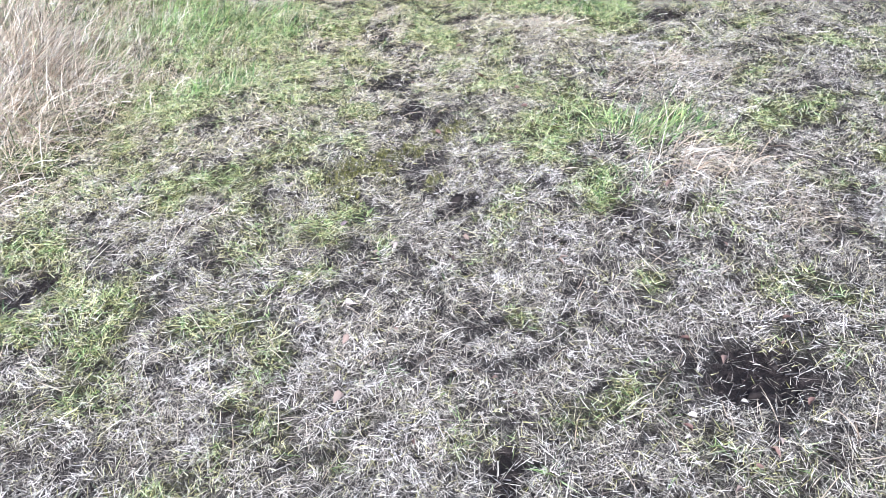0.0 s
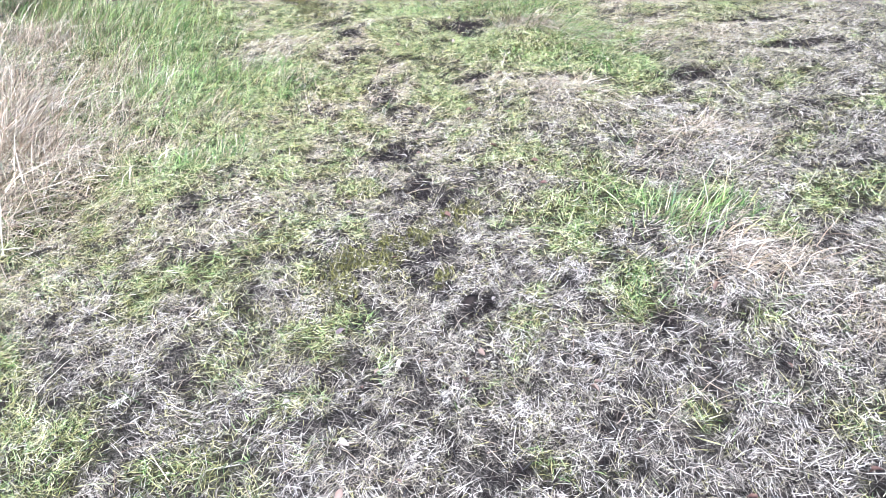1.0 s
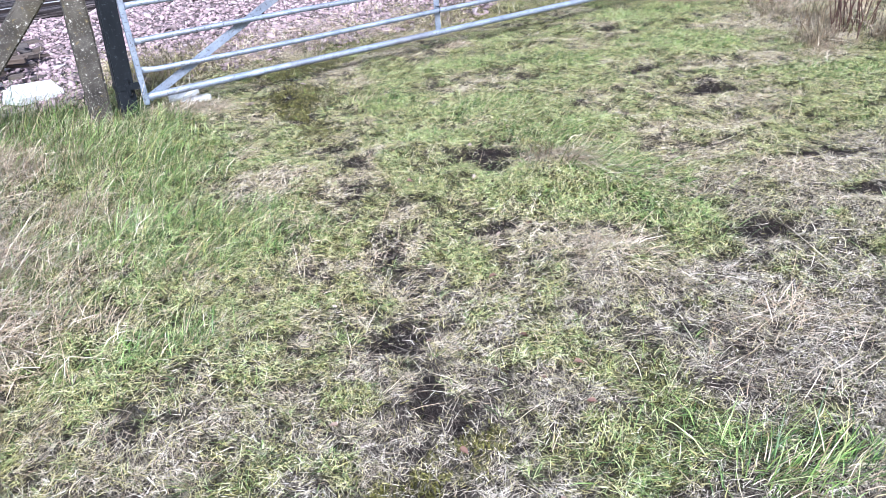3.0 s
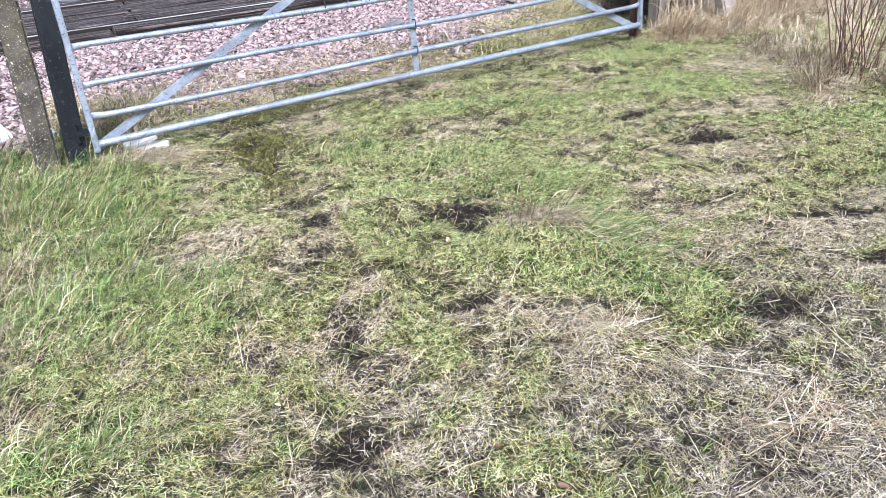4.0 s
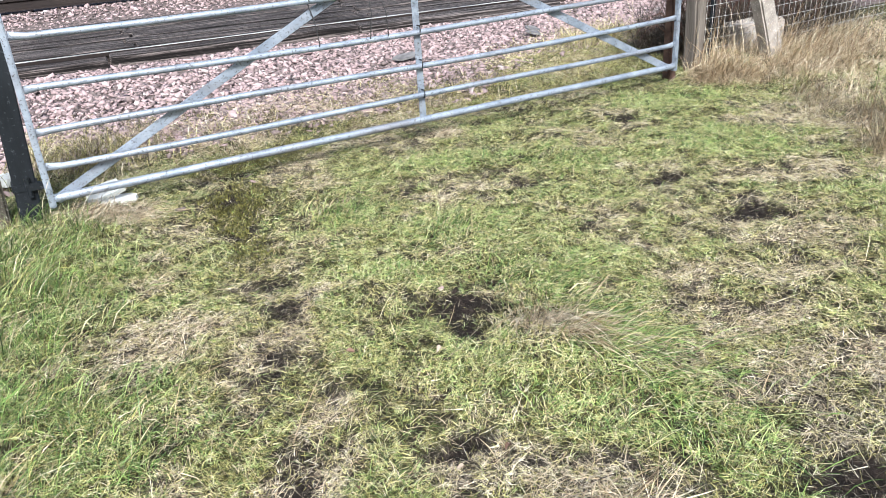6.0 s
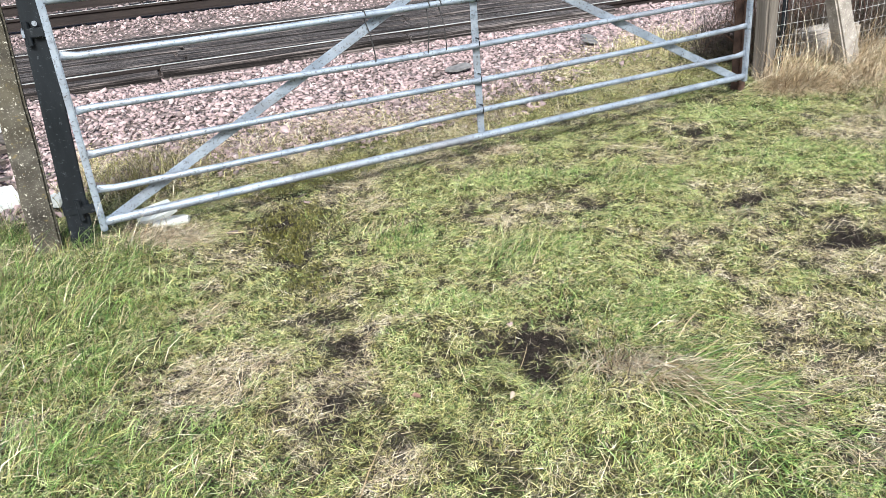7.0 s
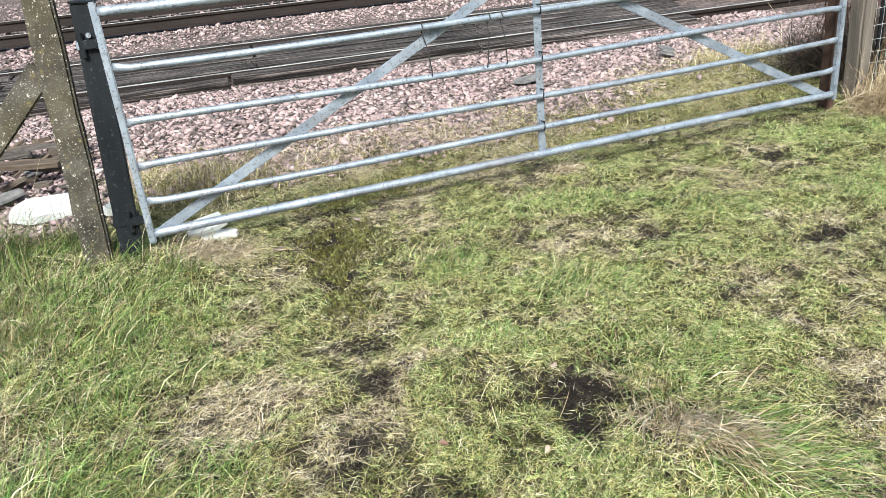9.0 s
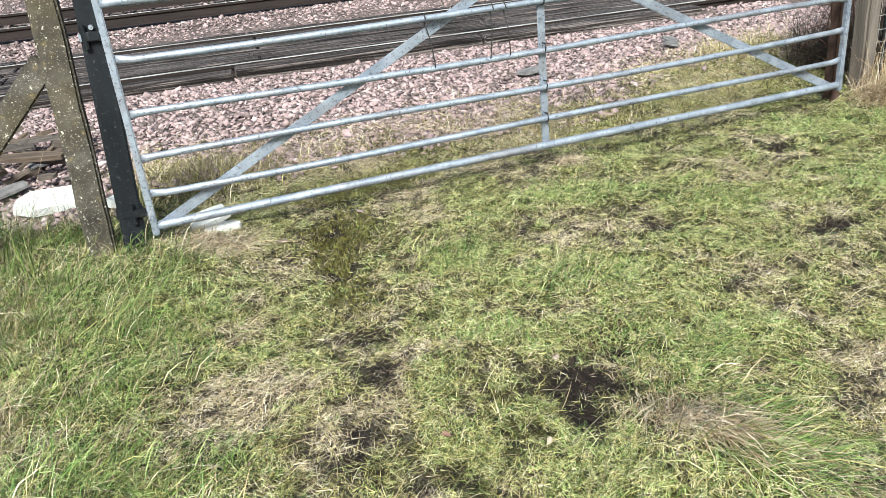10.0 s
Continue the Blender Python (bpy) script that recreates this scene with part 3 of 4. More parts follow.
# ---- solid shapes ----
def part(name, bm, mat, parent=None, label="", m=None, shade=False):
    """Links a bmesh as one mesh object, under a thing where one is given."""
    me = bpy.data.meshes.new(name)
    bm.normal_update()
    bm.to_mesh(me)
    bm.free()
    me.materials.append(mat)
    if shade:
        me.shade_smooth()
    ob = new(name, me)
    if parent is not None:
        ob.parent = parent
    if m is not None:
        ob.matrix_basis = m
    if label:
        ob["label"] = label
    return ob


def thing(name, label, category, group="", at=(0, 0, 0), kind=""):
    ob = new(name)
    ob.empty_display_size = 0.1
    ob.location = at
    return tagged(ob, label, category, group, kind)


def box(lo, hi, bevel=0.0, seg=2, bm=None):
    bm = bm or bmesh.new()
    made = bmesh.ops.create_cube(bm, size=1.0)["verts"]
    for v in made:
        v.co = Vector([lo[i] + (v.co[i] + 0.5) * (hi[i] - lo[i]) for i in range(3)])
    if bevel:
        edges = list({e for v in made for e in v.link_edges})
        bmesh.ops.bevel(bm, geom=edges, offset=bevel, segments=seg, affect="EDGES")
    return bm


def tube(points, radius, sides=10, bm=None, squash=None):
    """A tube along points; squash gives (width, height) factors for each point."""
    bm = bm or bmesh.new()
    rings = []
    pts = [Vector(p) for p in points]
    for i, p in enumerate(pts):
        t = (pts[min(i + 1, len(pts) - 1)] - pts[max(i - 1, 0)]).normalized()
        up = Vector((0, 0, 1)) if abs(t.z) < 0.9 else Vector((0, 1, 0))
        s = t.cross(up).normalized()
        u = s.cross(t).normalized()
        r = radius[i] if isinstance(radius, (list, tuple)) else radius
        a, b = squash[i] if squash else (1, 1)
        rings.append([bm.verts.new(p + s * (r * a * math.cos(q)) + u * (r * b * math.sin(q))) for q in [2 * math.pi * j / sides for j in range(sides)]])
    for r0, r1 in zip(rings, rings[1:]):
        for j in range(sides):
            bm.faces.new((r0[j], r0[(j + 1) % sides], r1[(j + 1) % sides], r1[j]))
    bm.faces.new(list(reversed(rings[0])))
    bm.faces.new(rings[-1])
    return bm


def slab_between(a, b, width, depth, bevel=0.006):
    """A bar of rectangular section from a to b; width across in the fence plane, depth along y."""
    a, b = Vector(a), Vector(b)
    t = (b - a).normalized()
    y = Vector((0, 1, 0))
    y = (y - t * y.dot(t)).normalized()
    s = y.cross(t).normalized()
    bm = box((-width / 2, -depth / 2, 0), (width / 2, depth / 2, (b - a).length), bevel)
    rot = Matrix((s, y, t)).transposed().to_4x4()
    bmesh.ops.transform(bm, matrix=Matrix.Translation(a) @ rot, verts=bm.verts)
    return bm


def roughen(bm, amount, scale, seed):
    for v in bm.verts:
        v.co += noise.noise_vector(v.co * scale + Vector((seed, seed * 1.7, 0))) * amount
    return bm


def lz(x, y, up=0.0):
    return (x, y, float(land(x, y)) + up)


# ---- rough banks, tussocks and moss ----
def rough_grass(name, n, weight, length, width, lean, bend, mat, label, spread=0.9, right=1.0):
    x, y = RNG.uniform(-2.2, 9.5, n), RNG.uniform(2.0, 7.4, n)
    clump = smooth(fnoise(x, y, 5.0, 61), 0.4, 0.6)
    fade = smooth(x + 2.2, 0, 1.2) * smooth(9.5 - x, 0, 1.5) * smooth(y - 2.0, 0, 1.0)
    keep = RNG.random(n) < bank(x, y) * weight * np.where(x > 4, right, 1.0) * fade * (0.3 + 0.7 * clump)
    x, y = x[keep], y[keep]
    n = len(x)
    L = length * np.exp(RNG.normal(0, 0.3, n)) * (0.6 + 0.8 * fnoise(x, y, 3.4, 61))
    blades(name, x, y, L, width * RNG.uniform(0.6, 1.3, n), flow(x, y, spread), np.clip(RNG.normal(lean, 18, n), 3, 85), RNG.normal(bend, 25, n), mat, label, fine=True)


rough_grass("tall_straw_grass", 150000, 0.95, 0.145, 0.0028, 54, 45, MAT_STRAW, "tall bleached dead grass along the fence bank", 1.7)
rough_grass("brown_bank_grass", 60000, 0.45, 0.12, 0.0028, 58, 42, MAT_BROWN, "brown dead grass matted under the straw", 2.2)
rough_grass("dark_bank_thatch", 40000, 0.6, 0.12, 0.004, 65, 30, MAT_THATCH, "dark rotting thatch under the bank grass", 3.0, 0.3)
rough_grass("green_bank_grass", 70000, 0.5, 0.13, 0.0035, 40, 50, MAT_GREEN, "green grass growing through the dead bank", 1.8, 0.2)

px, py = [], []
for mx, my, a, c, turn in MOSSY:
    u, v = RNG.uniform(-1.2, 1.2, int(5e5 * a * c)) * a, RNG.uniform(-1.2, 1.2, int(5e5 * a * c)) * c
    px.append(mx + u * math.cos(radians(turn)) - v * math.sin(radians(turn)))
    py.append(my + u * math.sin(radians(turn)) + v * math.cos(radians(turn)))
x, y = np.concatenate(px), np.concatenate(py)
keep = RNG.random(len(x)) < smooth(blobs(x, y, MOSSY) * (0.05 + 1.5 * fnoise(x, y, 12.0, 63)), 0.3, 0.85) * 0.8
x, y = x[keep], y[keep]
blades("moss", x, y, RNG.uniform(0.008, 0.022, len(x)), RNG.uniform(0.003, 0.007, len(x)), RNG.uniform(0, 6.28, len(x)), RNG.uniform(5, 60, len(x)), RNG.uniform(0, 50, len(x)), MAT_MOSS, "yellow-green moss on the bare path", fine=False)


def tussock(x0, y0, r, n, length, lean, az, spread, mats, label):
    """A clump of long grass combed over to one side."""
    ob = thing("grass_tussock", label, "tussock", "grass tussocks", lz(x0, y0))
    for mat, share in mats:
        k = int(n * share)
        u, v = RNG.normal(0, r * 1.3, k), RNG.normal(0, r * 0.75, k)
        x, y = x0 + u * math.cos(az) - v * math.sin(az), y0 + u * math.sin(az) + v * math.cos(az)
        swirl = 0.9 * (fnoise(x, y, 7.0, 81) - 0.5) * 3
        o = blades("clump", x, y, length * np.exp(RNG.normal(0, 0.4, k)) * (0.6 + 0.8 * vnoise(x, y, 14.0, 82)), RNG.uniform(0.0016, 0.0034, k),
                   az + swirl + RNG.normal(0, spread, k), np.clip(RNG.normal(lean, 17, k), 2, 84), np.abs(RNG.normal(42, 22, k)), mat, "", parent=ob)
        o.matrix_parent_inverse = ob.matrix_basis.inverted()
        o["kind"] = "stuff"
    return ob


STRAW_MIX = ((MAT_STRAW, 0.6), (MAT_DRY, 0.25), (MAT_BROWN, 0.15))
BROWN_MIX = ((MAT_BROWN, 0.5), (MAT_STRAW, 0.5))
GREEN_MIX = ((MAT_LUSH, 0.65), (MAT_STRAW, 0.2), (MAT_OLIVE, 0.15))
for x0, y0, r, n, ln, lean, az in [
    (5.95, 6.3, 0.08, 1000, 0.17, 58, -1.9), (6.14, 6.18, 0.1, 1200, 0.19, 56, -1.3), (6.42, 6.05, 0.11, 1100, 0.18, 58, -1.8),
    (6.08, 6.36, 0.1, 1200, 0.2, 48, -1.6), (6.02, 6.46, 0.06, 60, 0.3, 26, 0.4), (6.6, 5.98, 0.12, 1200, 0.17, 64, -1.7),
    (6.85, 5.85, 0.12, 800, 0.2, 52, -2.0), (6.3, 6.5, 0.12, 120, 0.3, 24, 1.0), (6.75, 6.35, 0.16, 900, 0.24, 40, -1.4), (7.2, 6.2, 0.2, 900, 0.28, 40, -1.6),
]:
    tussock(x0, y0, r, n, ln, lean, az, 0.9, BROWN_MIX, "arching tussock of brown and straw-coloured grass at the post")
for x0, y0, r, n, ln, lean, az in [
    (2.36, 3.33, 0.15, 700, 0.1, 82, -0.9), (1.66, 6.24, 0.13, 1000, 0.16, 60, -0.5),
    (1.93, 1.95, 0.16, 700, 0.11, 68, -0.7), (3.66, 6.42, 0.07, 400, 0.12, 60, -0.8), (5.3, 4.5, 0.16, 700, 0.16, 60, -2.4),
    (0.2, 4.3, 0.2, 2000, 0.27, 52, -0.6), (-0.05, 3.85, 0.2, 1800, 0.26, 54, -0.5), (0.4, 4.75, 0.15, 1200, 0.24, 50, -0.7), (-0.05, 4.6, 0.26, 2000, 0.32, 44, -0.6), (-0.3, 3.45, 0.18, 1300, 0.22, 56, -0.4), (-0.4, 4.2, 0.26, 1800, 0.34, 44, -0.5), (0.2, 5.2, 0.2, 1200, 0.28, 46, -0.6), (0.55, 5.9, 0.14, 700, 0.24, 48, -0.8),
    (2.55, 2.7, 0.16, 450, 0.11, 68, -0.6),
    (5.42, 4.62, 0.12, 900, 0.24, 45, -2.6), (5.8, 4.9, 0.16, 900, 0.24, 45, -2.2), (5.95, 5.4, 0.16, 900, 0.22, 50, -2.2), (5.75, 4.35, 0.14, 900, 0.24, 40, -1.8),
    (0.85, 5.1, 0.14, 350, 0.2, 40, -0.6), (0.7, 5.75, 0.14, 400, 0.22, 40, -0.6),
]:
    tussock(x0, y0, 0.65 * r, int(0.55 * n), 0.82 * ln, lean, az, 0.75, STRAW_MIX, "fallen tussock of bleached straw-coloured grass")
for x0, y0, r, n, ln, lean, az, mix, label in [
    (2.76, 4.14, 0.06, 900, 0.1, 56, -1.75, STRAW_MIX, "thick fan of bleached grass combed over to one side"),
    (2.84, 4.07, 0.06, 800, 0.1, 58, -1.5, STRAW_MIX, "thick fan of bleached grass combed over to one side"),
    (2.95, 3.88, 0.12, 700, 0.1, 58, -1.4, GREEN_MIX, "long green grass combed over to one side"),
    (2.92, 4.36, 0.11, 500, 0.085, 56, -1.4, GREEN_MIX, "long green grass combed over to one side"),
    (1.66, 6.26, 0.08, 800, 0.12, 62, -0.8, STRAW_MIX, "thick fan of bleached grass combed over to one side"),
]:
    tussock(x0, y0, r, n, ln, lean, az, 0.32, mix, label)
for x0, y0, r, n, ln, lean, az in [
    (2.0, 2.2, 0.11, 600, 0.1, 40, -0.5), (2.62, 5.62, 0.1, 600, 0.09, 35, -0.8), (2.98, 5.1, 0.12, 500, 0.11, 55, -0.3),
    (0.95, 4.75, 0.2, 1000, 0.14, 40, -0.4), (1.0, 5.7, 0.22, 1200, 0.15, 40, -0.5), (0.75, 6.4, 0.2, 1100, 0.2, 38, -0.8),
    (2.86, 3.72, 0.2, 1100, 0.13, 58, -1.3), (3.9, 5.5, 0.1, 400, 0.09, 40, -0.6), (1.5, 6.1, 0.14, 700, 0.11, 35, -1.2),
    (0.72, 6.8, 0.16, 1300, 0.24, 35, -0.6), (1.0, 6.85, 0.1, 700, 0.18, 35, -0.9), (0.5, 7.0, 0.14, 1000, 0.24, 35, -0.5), (1.28, 6.5, 0.1, 700, 0.14, 30, -1.2),
    (1.3, 5.55, 0.18, 1100, 0.13, 42, -0.6), (1.15, 5.2, 0.2, 1200, 0.13, 42, -0.4), (1.3, 4.62, 0.16, 900, 0.11, 42, -0.6), (0.95, 6.1, 0.2, 1100, 0.18, 40, -0.7), (1.3, 6.0, 0.16, 900, 0.13, 40, -0.9), (1.05, 4.3, 0.16, 900, 0.11, 42, -0.5),
    (1.48, 4.3, 0.16, 700, 0.09, 40, -0.6), (0.87, 3.74, 0.12, 600, 0.09, 40, -0.2), (2.95, 4.5, 0.2, 800, 0.1, 58, -1.3),
]:
    tussock(x0, y0, 0.75 * r, int(0.6 * n), 0.85 * ln, lean, az, 0.7, GREEN_MIX, "tuft of fresh green grass with straw in it")

# wisps growing in the edge of the ballast
OLIVE_MIX = ((MAT_OLIVE, 0.6), (MAT_STRAW, 0.4))
rr = random.Random(3)
for i in range(26):
    x0 = rr.uniform(1.4, 5.6)
    y0 = rr.uniform(6.9, 7.9 if x0 < 4.2 else 7.5)
    tussock(x0, y0, rr.uniform(0.1, 0.22), rr.randint(90, 200), rr.uniform(0.06, 0.12), 45, rr.uniform(0, 6.28), 2.0, OLIVE_MIX if rr.random() < 0.7 else STRAW_MIX, "thin wisp of yellowing grass growing through the ballast")
for x0, y0, n in ((6.2, 7.95, 1300), (6.4, 7.85, 900), (1.6, 7.2, 500), (1.75, 7.45, 350), (1.95, 7.3, 300)):
    tussock(x0, y0, 0.16, n, 0.16, 32, 0, 2.5, OLIVE_MIX, "thick wisp of yellowing grass growing through the ballast")

def trackside(name, n, weight, length, width, mat, label):
    """Low growth creeping over the edge of the ballast."""
    x, y = RNG.uniform(1.3, 6.8, n), RNG.uniform(6.75, 8.9, n)
    reach = smooth(8.35 - 0.12 * (x - 2.0) + 0.55 * smooth(x, 4.6, 5.8) - y, -0.2, 1.3)
    keep = RNG.random(n) < reach * weight(x, y) * smooth(fnoise(x, y, 14.0, 99), 0.3, 0.6)
    x, y = x[keep], y[keep]
    n = len(x)
    lift = 0.004 + 0.034 * stones_at(x, y) * RNG.random(n) ** 0.5
    lay_mat(name, x, y, length * np.exp(RNG.normal(0, 0.35, n)), width * RNG.uniform(0.6, 1.4, n), RNG.uniform(0, 6.28, n), lift, np.abs(RNG.normal(0.008, 0.014, n)), mat, label)


trackside("straw_on_ballast", 150000, lambda x, y: smooth(fnoise(x, y, 1.7, 97), 0.4, 0.62), 0.05, 0.0024, MAT_STRAW, "pale dead grass lying over the edge of the ballast")
trackside("creeping_grass", 190000, lambda x, y: smooth(fnoise(x, y, 1.5, 98) + 0.14 * smooth(x, 3.6, 5.2), 0.42, 0.66), 0.036, 0.0026, MAT_OLIVE, "yellow-green grass creeping into the ballast")
trackside("creeping_moss", 110000, lambda x, y: smooth(fnoise(x, y, 2.4, 96) + 0.2 * smooth(7.3 - y, 0.0, 0.5), 0.45, 0.7), 0.022, 0.004, MAT_MOSS, "dull green moss at the edge of the ballast")

# ---- railway ----
CANT = [(10.42, 0.205), (11.86, 0.295), (14.2, 0.5), (15.64, 0.59)]


def track_y(off, x):
    return off - 0.1 * (x - 3.0)


TRACK_TURN = math.degrees(math.atan(-0.1))


def rail(off, top, lo, hi):
    ob = thing("rail", "long rust-brown steel rail with a polished head", "rail", "railway rails", (3.0, off, top))
    ob.rotation_euler = (0, 0, radians(TRACK_TURN))
    prof = [(-0.07, -0.155), (0.07, -0.155), (0.07, -0.143), (0.012, -0.125), (0.009, -0.045), (0.034, -0.034), (0.035, -0.004), (-0.035, -0.004), (-0.034, -0.034), (-0.009, -0.045), (-0.012, -0.125), (-0.07, -0.143)]
    bm = bmesh.new()
    ends = [[bm.verts.new((x, y, z)) for y, z in prof] for x in (lo, hi)]
    for i in range(len(prof)):
        j = (i + 1) % len(prof)
        bm.faces.new((ends[0][i], ends[0][j], ends[1][j], ends[1][i]))
    bm.faces.new(ends[0])
    bm.faces.new(list(reversed(ends[1])))
    bmesh.ops.recalc_face_normals(bm, faces=bm.faces)
    part("web_and_foot", bm, MAT_RAIL, ob)
    part("running_surface", box((lo, -0.02, -0.004), (hi, 0.02, 0.0)), MAT_HEAD, ob, "polished steel running surface")


for off, top in CANT:
    rail(off, top, -60, 60)

# sleepers
for c, top in ((11.14, 0.02), (14.92, 0.3)):
    first = None
    slope = math.degrees(math.atan(0.09 / 1.44))
    for i in range(-22, 30):
        m = pose(3.0 + 0.65 * i, track_y(c, 3.0 + 0.65 * i), top, slope, 0, TRACK_TURN)
        if first is None:
            first = thing("sleeper", "grey concrete sleeper bedded in ballast", "sleeper", "railway sleepers")
            part("beam", box((-0.13, -1.25, -0.2), (0.13, 1.25, 0.0), 0.02), MAT_PALE, first)
            part("rail_pad", box((-0.09, -0.82, 0.0), (0.09, -0.62, 0.05), 0.004), MAT_RUST, first)
            part("rail_pad", box((-0.09, 0.62, 0.0), (0.09, 0.82, 0.05), 0.004), MAT_RUST, first)
            first.matrix_basis = m
        else:
            copy_thing(first, m)

# timber crossing deck beside and between the near rails
deck = thing("crossing_deck", "weathered grey timber crossing deck laid along the rails", "crossing deck", at=(3.0, 10.42, 0.2))
deck.rotation_euler = (radians(math.degrees(math.atan(0.09 / 1.44))), 0, radians(TRACK_TURN))
lanes = [(-0.27, -0.06, 0.17), (0.09, 0.31, 0.15), (0.35, 0.57, 0.15), (0.61, 0.84, 0.15), (0.88, 1.1, 0.15), (1.14, 1.35, 0.15), (1.53, 1.7, 0.16)]
rr = random.Random(4)
for j, (a, b, th) in enumerate(lanes):
    for i in range(-3, 2):
        shift = 0.0 if j == 0 else (0.28 if j % 2 else 0.2)
        lo = -0.7 + 2.5 * i + shift
        bm = box((lo + 0.012, a, -th), (lo + 2.5 - 0.012, b, 0.0), 0.014, 1)
        bmesh.ops.subdivide_edges(bm, edges=[e for e in bm.edges if abs((e.verts[0].co - e.verts[1].co).x) > 1], cuts=6)
        roughen(bm, 0.008, 2.5, i * 3.1 + j)
        nudge = -0.07 if (j == 0 and i < 0) else 0.0
        part("plank", bm, MAT_TIMBER, deck, m=pose(0, nudge + rr.uniform(-0.004, 0.004), rr.uniform(-0.012, 0.004)))


# ballast
def stone_points(rng):
    """An angular broken stone: the hull of a few points in a flattened block."""
    bm = bmesh.new()
    for p in rng.uniform(-1, 1, (10, 3)) * np.array([1.0, rng.uniform(0.6, 0.85), rng.uniform(0.35, 0.55)]):
        bm.verts.new(p)
    out = bmesh.ops.convex_hull(bm, input=bm.verts)
    bmesh.ops.delete(bm, geom=[v for v in bm.verts if not v.link_faces], context="VERTS")
    bmesh.ops.triangulate(bm, faces=bm.faces)
    bm.verts.index_update()
    v = np.array([w.co[:] for w in bm.verts])
    f = np.array([[w.index for w in p.verts] for p in bm.faces])
    bm.free()
    return v, f


shapes = [stone_points(RNG) for _ in range(14)]


def lay(n, x0, x1, y0, y1, size, keep=None):
    x, y = RNG.uniform(x0, x1, n), RNG.uniform(y0, y1, n)
    ok = RNG.random(n) < stony(x, y)
    if keep is not None:
        ok &= keep(x, y)
    x, y = x[ok], y[ok]
    return x, y, size * np.exp(RNG.normal(0, 0.28, len(x)))


def clear_of_deck(x, y):
    t = y + 0.1 * (x - 3.0)
    return ~((t > 10.0) & (t < 12.15) & (x > -7.2) & (x < 7.4))


def tilt(n):
    a, b, c = RNG.uniform(0, 6.28, n), RNG.normal(0, 0.28, n), RNG.normal(0, 0.28, n)
    ca, sa_, cb, sb, cc, sc = np.cos(a), np.sin(a), np.cos(b), np.sin(b), np.cos(c), np.sin(c)
    R = np.empty((n, 3, 3))
    R[:, 0] = np.stack([ca * cb, ca * sb * sc - sa_ * cc, ca * sb * cc + sa_ * sc], 1)
    R[:, 1] = np.stack([sa_ * cb, sa_ * sb * sc + ca * cc, sa_ * sb * cc - ca * sc], 1)
    R[:, 2] = np.stack([-sb, cb * sc, cb * cc], 1)
    return R


def stone_heap(name, batches, label, mat=MAT_STONES, category="ballast"):
    V, F, base = [], [], 0
    for x, y, s in batches:
        z = land(x, y) + RNG.uniform(0.0, 0.35, len(x)) * s
        pick = RNG.integers(0, len(shapes), len(x))
        R = tilt(len(x))
        for k, (v, f) in enumerate(shapes):
            q = np.where(pick == k)[0]
            if not len(q):
                continue
            w = np.einsum("nij,mj->nmi", R[q], v) * s[q][:, None, None] + np.stack([x[q], y[q], z[q]], 1)[:, None, :]
            V.append(w.reshape(-1, 3))
            F.append((f[None] + (np.arange(len(q)) * len(v))[:, None, None] + base).reshape(-1, 3))
            base += len(q) * len(v)
    V, F = np.concatenate(V), np.concatenate(F)
    me = bpy.data.meshes.new(name)
    me.vertices.add(len(V))
    me.vertices.foreach_set("co", V.reshape(-1).astype(np.float32))
    me.loops.add(len(F) * 3)
    me.loops.foreach_set("vertex_index", F.reshape(-1).astype(np.int32))
    me.polygons.add(len(F))
    me.polygons.foreach_set("loop_start", (np.arange(len(F)) * 3).astype(np.int32))
    me.materials.append(mat)
    me.update(calc_edges=True)
    return tagged(new(name, me), label, category, kind="stuff")


ballast = stone_heap("ballast", [
    lay(30000, -0.2, 8.2, 6.7, 10.2, 0.027, clear_of_deck),
    lay(11000, -2.5, 9.5, 11.6, 14.2, 0.03, clear_of_deck),
    lay(6000, -6.0, 13.0, 14.2, 26.0, 0.045, clear_of_deck),
], "loose pinkish-grey angular ballast stones along the railway")

# ---- the gate ----
GX0, GX1, GM = 1.437, 5.66, 3.56
BARS = [0.121, 0.28, 0.46, 0.66, 0.905, 1.148]
gate = thing("field_gate", "closed six-bar galvanised steel field gate between posts", "gate", at=(GX0, GATE_Y, 0.0))


def gp(x, y, z):
    return (x - GX0, y, z)


for i, z in enumerate(BARS):
    r = 0.0215 if i in (0, 5) else 0.0165
    xs = [GX0 + 0.012, GX0 + 0.05, GX0 + 0.09] + [GX0 + 0.09 + (GX1 - GX0 - 0.18) * k / 8 for k in range(1, 8)] + [GX1 - 0.09, GX1 - 0.05, GX1 - 0.012]
    sag = [0.006 * math.sin(i * 2.1 + k * 0.9) * (0 if i in (0, 5) else 1) - (0.012 * math.sin(math.pi * (x - GX0) / (GX1 - GX0)) if i not in (0,) else 0) for k, x in enumerate(xs)]
    squash = [(0.5, 1.25), (0.75, 1.1)] + [(1, 1)] * (len(xs) - 4) + [(0.75, 1.1), (0.5, 1.25)]
    if i in (0, 5):
        squash = [(1, 1)] * len(xs)
    part("bar", tube([gp(x, 0.0, z + s) for x, s in zip(xs, sag)], r, 14, None, squash), MAT_GALV, gate, shade=True)
part("hanging_stile", box(gp(GX0 - 0.02, -0.018, 0.075), gp(GX0 + 0.012, 0.018, 1.19), 0.005), MAT_GALV, gate)
part("closing_stile", box(gp(GX1 - 0.012, -0.018, 0.085), gp(GX1 + 0.02, 0.018, 1.18), 0.005), MAT_GALV, gate)
